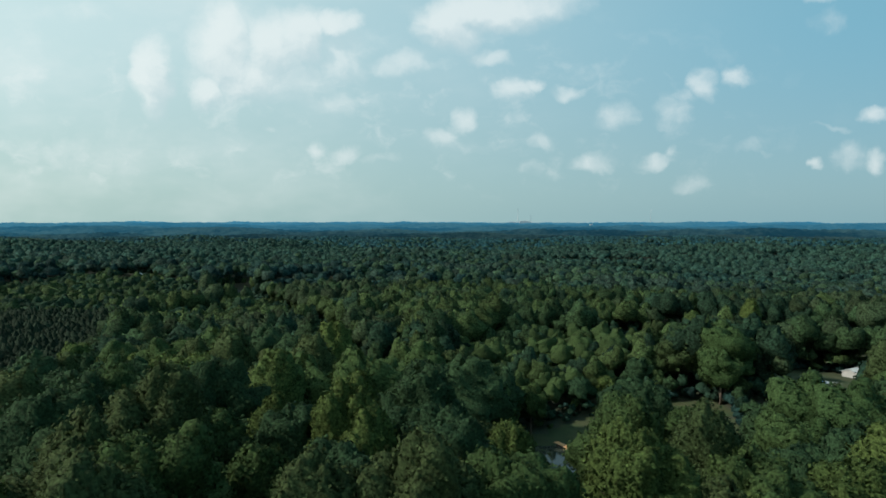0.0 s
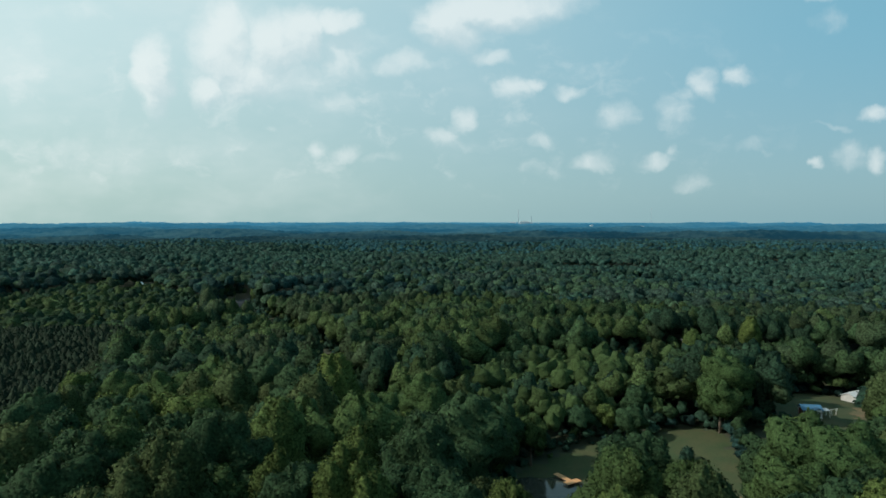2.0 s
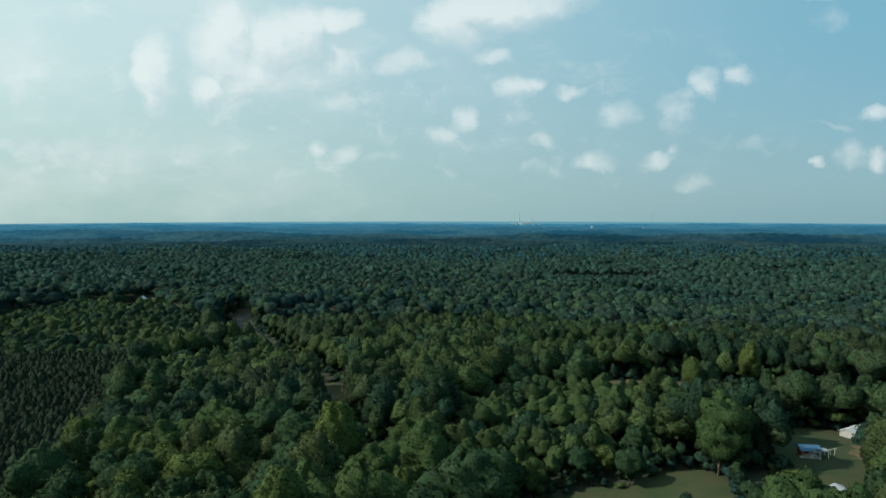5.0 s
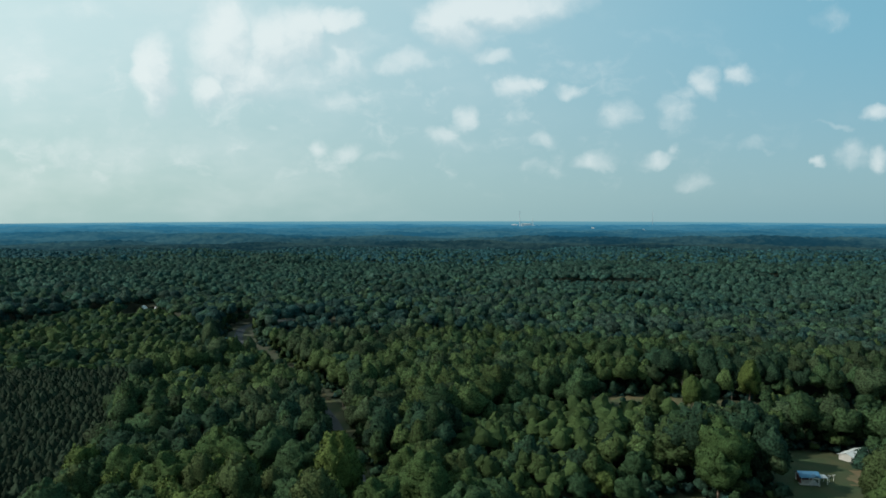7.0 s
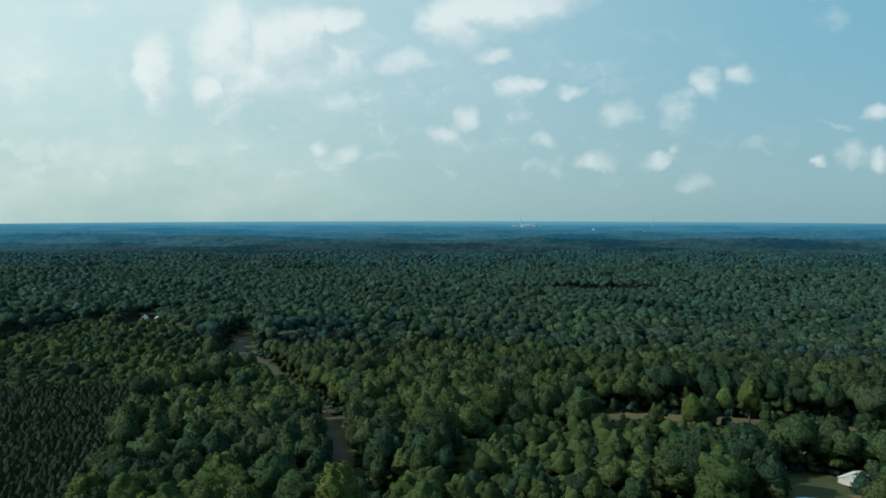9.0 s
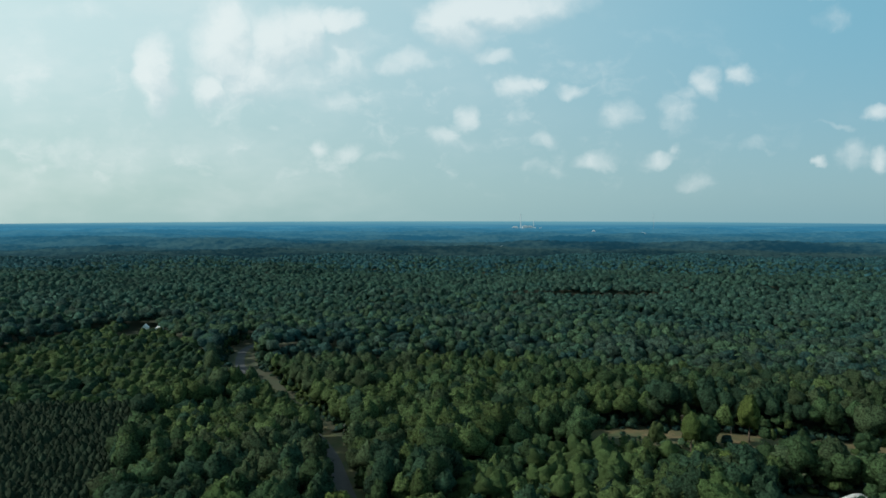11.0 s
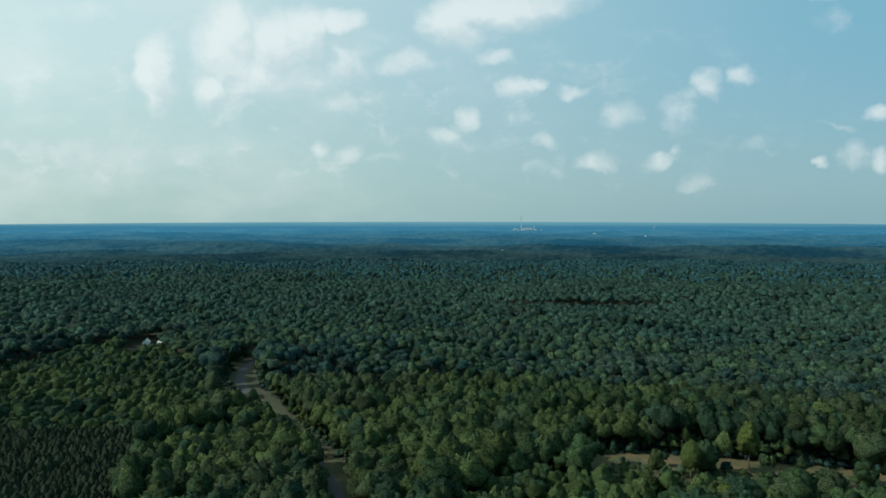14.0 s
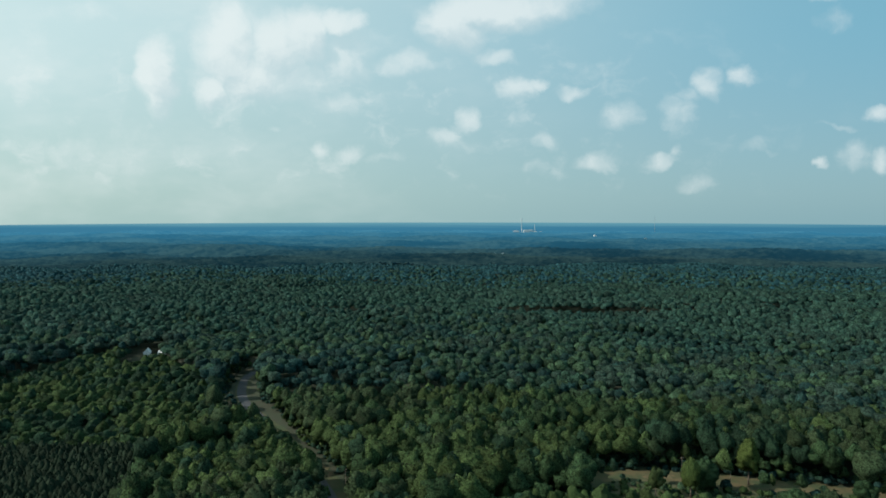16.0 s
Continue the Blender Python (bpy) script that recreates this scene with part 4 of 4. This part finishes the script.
def gable_house(name, x, y, turn, width, length, eaves, ridge, wall_mat, roof_mat, label, category, overhang=0.35, door=True, windows=2, z=None):
    """A small building: four walls with gables, two roof slopes, door and windows."""
    base = empty(name, pose(x, y, ground_at(x, y) - 0.15 if z is None else z, 0, 0, turn), label, category)
    w, l = width / 2, length / 2
    for sy in (-1, 1):
        bm = bmesh.new()
        a = [bm.verts.new((px, sy * l, pz)) for px, pz in ((-w, 0), (w, 0), (w, eaves), (0, ridge), (-w, eaves))]
        f = bm.faces.new(a)
        r = bmesh.ops.extrude_face_region(bm, geom=[f])
        bmesh.ops.translate(bm, verts=[g for g in r["geom"] if isinstance(g, bmesh.types.BMVert)], vec=(0, -sy * 0.15, 0))
        bmesh.ops.recalc_face_normals(bm, faces=bm.faces)
        bm_part("gable_wall", bm, wall_mat, base)
    for sx in (-1, 1):
        bm_part("side_wall", box(bmesh.new(), min(sx * w, sx * (w - 0.15)), max(sx * w, sx * (w - 0.15)), -l + 0.16, l - 0.16, 0, eaves), wall_mat, base)
        bm = bmesh.new()
        slope = math.atan2(ridge - eaves, w)
        run = math.hypot(ridge - eaves, w) + overhang
        box(bm, 0, run, -l - overhang, l + overhang, 0, 0.09)
        n = int((2 * l) / 0.6)
        for k in range(n):      # standing seams
            yy = -l + 0.3 + k * 0.6
            box(bm, 0.02, run, yy, yy + 0.05, 0.09, 0.125)
        m = Matrix.Translation((0, 0, ridge + 0.02)) @ (Matrix.Rotation(slope, 4, "Y") if sx > 0 else Matrix.Rotation(math.pi, 4, "Z") @ Matrix.Rotation(slope, 4, "Y"))
        bmesh.ops.transform(bm, matrix=m, verts=bm.verts)
        bm_part("roof_slope", bm, roof_mat, base)
    bm_part("ridge_cap", box(bmesh.new(), -0.14, 0.14, -l - overhang, l + overhang, ridge + 0.06, ridge + 0.14), roof_mat, base)
    if door:
        d = bm_part("door", box(bmesh.new(), -0.5, 0.5, -l - 0.06, -l - 0.005, 0.1, 2.1), DARK, base, "dark closed door")
        bm_part("door_frame", box(box(box(bmesh.new(), -0.62, -0.5, -l - 0.09, -l - 0.004, 0.1, 2.2), 0.5, 0.62, -l - 0.09, -l - 0.004, 0.1, 2.2), -0.62, 0.62, -l - 0.09, -l - 0.004, 2.1, 2.22), WHITE, d)
    for k in range(windows):
        yy = -l + (k + 0.6) * length / max(windows, 1) * 0.9
        for sx in (-1, 1):
            f = bm_part("window", box(bmesh.new(), sx * w - 0.03, sx * w + 0.03, yy - 0.5, yy + 0.5, 1.0, 2.1), DARK, base, "dark window pane")
            bm_part("window_frame", box(box(bmesh.new(), sx * w - 0.05, sx * w + 0.05, yy - 0.6, yy + 0.6, 0.9, 1.0), sx * w - 0.05, sx * w + 0.05, yy - 0.6, yy + 0.6, 2.1, 2.2), WHITE, f)
    return base


gable_house("shed", 145.4, 217.8, -60, 5.0, 10.5, 2.7, 3.7, SHED_WALL, WHITE_METAL, "long pale grey shed with a light metal roof behind bushes", "shed", windows=0, door=False)
gable_house("tool_shed", 108.5, 168.0, 8, 3.6, 3.2, 1.8, 2.3, GREY_METAL, GREY_METAL, "small grey metal shed among the trees", "shed", windows=0)
gable_house("farmhouse", -262.0, 551.0, 14, 5.2, 7.0, 4.2, 6.6, WHITE, WHITE, "white farmhouse with a pale metal roof half hidden by trees", "house", windows=3)
gable_house("outbuilding", -250.0, 553.0, 60, 4.6, 6.0, 3.2, 5.0, WHITE, GREY_METAL, "pale outbuilding beside the farmhouse", "outbuilding", windows=1)


def shelter(x, y, turn):
    """An open timber shelter with a blue metal roof, white posts and braces and a red back wall, and a lower wing."""
    base = empty("picnic_shelter", pose(x, y, ground_at(x, y), 0, 0, turn), "open shelter with a blue metal roof, white posts and red boards", "shelter")
    bm_part("floor_slab", box(bmesh.new(), -3.6, 3.4, -2.7, 2.7, -0.3, 0.15, 0.03), CONCRETE, base)
    posts = [(-3.2, -2.4), (-0.3, -2.4), (2.8, -2.4), (-3.2, 2.4), (2.8, 2.4)]
    for px, py in posts:
        bm_part("post", box(bmesh.new(), px - 0.1, px + 0.1, py - 0.1, py + 0.1, 0.15, 2.6, 0.015), WHITE, base)
    for x0, x1 in ((-3.2, -0.3), (-0.3, 2.8)):
        bm_part("brace", rod(bmesh.new(), (x0, -2.4, 0.35), (x1, -2.4, 2.5), 0.07, 0.07, 6), WHITE, base)
    bm_part("beam", box(bmesh.new(), -3.4, 3.0, -2.5, -2.3, 2.6, 2.8, 0.015), WHITE, base)
    bm_part("beam", box(bmesh.new(), -3.4, 3.0, 2.3, 2.5, 2.6, 2.8, 0.015), WHITE, base)
    wall = bm_part("back_wall", box(bmesh.new(), -3.1, 2.7, 2.25, 2.33, 0.15, 2.6), RED, base, "dark red board wall")
    for k in range(12):
        bm_part("batten", box(bmesh.new(), -3.0 + k * 0.5, -2.95 + k * 0.5, 2.215, 2.248, 0.15, 2.6), RED, wall)
    bm_part("side_wall", box(bmesh.new(), -3.14, -3.06, -2.2, 2.2, 0.15, 1.6), RED, base, "dark red board wall")
    for sy in (-1, 1):
        bm = bmesh.new()
        box(bm, -3.9, 3.5, 0, 3.25, 0, 0.07)
        for k in range(13):
            box(bm, -3.85 + k * 0.6, -3.79 + k * 0.6, 0.02, 3.22, 0.07, 0.11)
        m = Matrix.Translation((0, 0, 4.3)) @ (Matrix.Identity(4) if sy > 0 else Matrix.Rotation(math.pi, 4, "Z") @ Matrix.Translation((0.4, 0, 0))) @ Matrix.Rotation(-0.48, 4, "X")
        bmesh.ops.transform(bm, matrix=m, verts=bm.verts)
        bm_part("roof_slope", bm, BLUE_ROOF, base)
    # small front gable over the entrance
    for sx in (-1, 1):
        bm = box(bmesh.new(), 0, 1.75, -1.3, 1.5, 0, 0.06)
        m = Matrix.Translation((1.3, -2.2, 3.95)) @ (Matrix.Rotation(0.5, 4, "Y") if sx > 0 else Matrix.Rotation(math.pi, 4, "Z") @ Matrix.Rotation(0.5, 4, "Y") @ Matrix.Translation((0, 0.2, 0)))
        bmesh.ops.transform(bm, matrix=m, verts=bm.verts)
        bm_part("porch_roof", bm, BLUE_ROOF, base)
    bm_part("gable_board", box(bmesh.new(), -0.1, 2.7, -3.42, -3.34, 2.75, 3.15), WHITE, base)
    for px in (0.0, 2.6):
        bm_part("porch_post", box(bmesh.new(), px - 0.08, px + 0.08, -3.45, -3.29, 0.0, 2.8, 0.01), WHITE, base)
    wing = bm_part("wing_roof", box(bmesh.new(), 3.55, 6.4, -1.6, 1.8, 2.6, 2.67), GREY_METAL, base, "flat grey sheet roof of the wing")
    for px, py in ((6.2, -1.4), (6.2, 1.6)):
        bm_part("wing_post", box(bmesh.new(), px - 0.06, px + 0.06, py - 0.06, py + 0.06, 0, 2.6), WHITE, base)
    base.scale = (0.84, 0.84, 0.84)
    return base


shelter(114.3, 192.5, -8)
for px, py in ((121.4, 193.2), (123.3, 194.0)):
    base = empty("clothes_post", pose(px, py, ground_at(px, py)), "white clothes-line post on the lawn", "post", "clothes-line posts")
    bm_part("upright", rod(bmesh.new(), (0, 0, -0.3), (0, 0, 2.1), 0.06, 0.05), WHITE, base)
    bm_part("crossbar", box(bmesh.new(), -0.6, 0.6, -0.05, 0.05, 2.0, 2.1, 0.01), WHITE, base)

# dock of orange-brown planks on the pond: a walkway from the bank and a head across its end
DOCK_TURN = 31
dock = empty("dock", pose(30.3, 163.2, POND_Z + 0.5, 0, 0, DOCK_TURN), "orange-brown wooden T-shaped dock reaching into the pond", "dock")
plank_me = bm_part("plank", box(bmesh.new(), -0.8, 0.8, -0.115, 0.115, 0, 0.045, 0.008), PLANK, dock)
for k in range(1, 21):
    o = new("plank", plank_me.data)
    o.parent = dock
    o.location = (random.uniform(-0.02, 0.02), -0.25 * k, random.uniform(-0.004, 0.004))
head_me = bm_part("head_plank", box(bmesh.new(), -2.4, 2.4, -0.115, 0.115, 0, 0.045, 0.008), PLANK, dock)
head_me.location = (0.2, -0.25 * 21, 0)
for k in range(22, 29):
    o = new("head_plank", head_me.data)
    o.parent = dock
    o.location = (0.2 + random.uniform(-0.03, 0.03), -0.25 * k, random.uniform(-0.004, 0.004))
for sx in (-0.7, 0.7):
    bm_part("joist", box(bmesh.new(), sx - 0.05, sx + 0.05, -7.0, 0, -0.2, -0.01), POST_WOOD, dock)
for px, py in ((-0.7, -2), (0.7, -2), (-0.7, -4.5), (0.7, -4.5), (-2.1, -5.4), (2.5, -5.4), (-2.1, -6.9), (2.5, -6.9)):
    bm_part("pile", rod(bmesh.new(), (px, py, -2.4), (px, py, 0.02 if abs(px) < 1 else -0.02), 0.1, 0.09), POST_WOOD, dock)


def utility_pole(x, y, turn):
    base = empty("utility_pole", pose(x, y, ground_at(x, y), 0, 0, turn), "weathered wooden utility pole at the wood's edge", "utility pole", "utility poles")
    bm_part("pole", rod(bmesh.new(), (0, 0, -1), (0, 0, 10.5), 0.17, 0.11), POST_WOOD, base)
    arm = bm_part("crossarm", box(bmesh.new(), -1.1, 1.1, -0.06, 0.06, 9.6, 9.75, 0.01), POST_WOOD, base)
    for px in (-1.0, -0.4, 0.5, 1.0):
        bm_part("insulator", rod(bmesh.new(), (px, 0, 9.75), (px, 0, 9.93), 0.05, 0.03, 6), GREY_METAL, arm)


for px, py, a in ((-45.5, 286.0, 60), (118.0, 305.5, 5), (137.0, 294.0, 5)):
    utility_pole(px, py, a)


# ---- far works and farms ----
def works(x, y):
    base = empty("power_station", pose(x, y, ground_at(x, y) + 9.0), "far pale power station with two tall stacks", "power station")
    for px, h, r in ((-72, 112, 3.0), (22, 66, 2.5)):
        s = bm_part("stack", rod(bmesh.new(), (px, 0, -8), (px, 0, h), r, r * 0.62, 14), PALE, base)
        for k in (0.55, 0.97):
            bm_part("band", rod(bmesh.new(), (px, 0, h * k - 2), (px, 0, h * k + 1), r * (1 - 0.38 * k) + 0.4, r * (1 - 0.38 * k) + 0.3, 14), PALE, s)
    for x0, x1, h in ((-130, -90, 18), (-60, 10, 24), (-20, 40, 14), (46, 90, 10)):
        hall = bm_part("hall", box(bmesh.new(), x0, x1, -20, 20, -8, h, 0.8), PALE, base)
        bm_part("roof_plant", box(bmesh.new(), x0 + 6, x1 - 8, -10, 10, h, h + 3, 0.3), CONCRETE, hall)


works(633, 4580)
for bx, by, w, l, t in ((930, 4250, 40, 16, 6), (1000, 3150, 36, 14, 0), (190, 2200, 10, 6, 10), (205, 2210, 8, 5, -20), (178, 2220, 9, 5, 30), (905, 3800, 34, 14, -4)):
    gable_house("far_barn", bx, by, t, l, w, min(8.0, l * 0.45), min(12.0, l * 0.7), PALE, PALE, "far white barn among wooded hills", "barn", windows=0, door=False, z=ground_at(bx, by) + 14.0)
mast = empty("radio_mast", pose(1470, 4420, ground_at(1470, 4420) + 8), "thin far radio mast above the woods", "mast")
for k in range(3):
    a = k * 2.094
    bm_part("mast_leg", rod(bmesh.new(), (math.cos(a) * 1.4, math.sin(a) * 1.4, -8), (math.cos(a) * 0.7, math.sin(a) * 0.7, 118), 0.4, 0.25, 5), GREY_METAL, mast)
for k in range(11):
    bm_part("ring", rod(bmesh.new(), (0, 0, k * 11.0), (0, 0, k * 11.0 + 0.5), 1.5 - k * 0.06, 1.5 - k * 0.06, 6), GREY_METAL, mast)
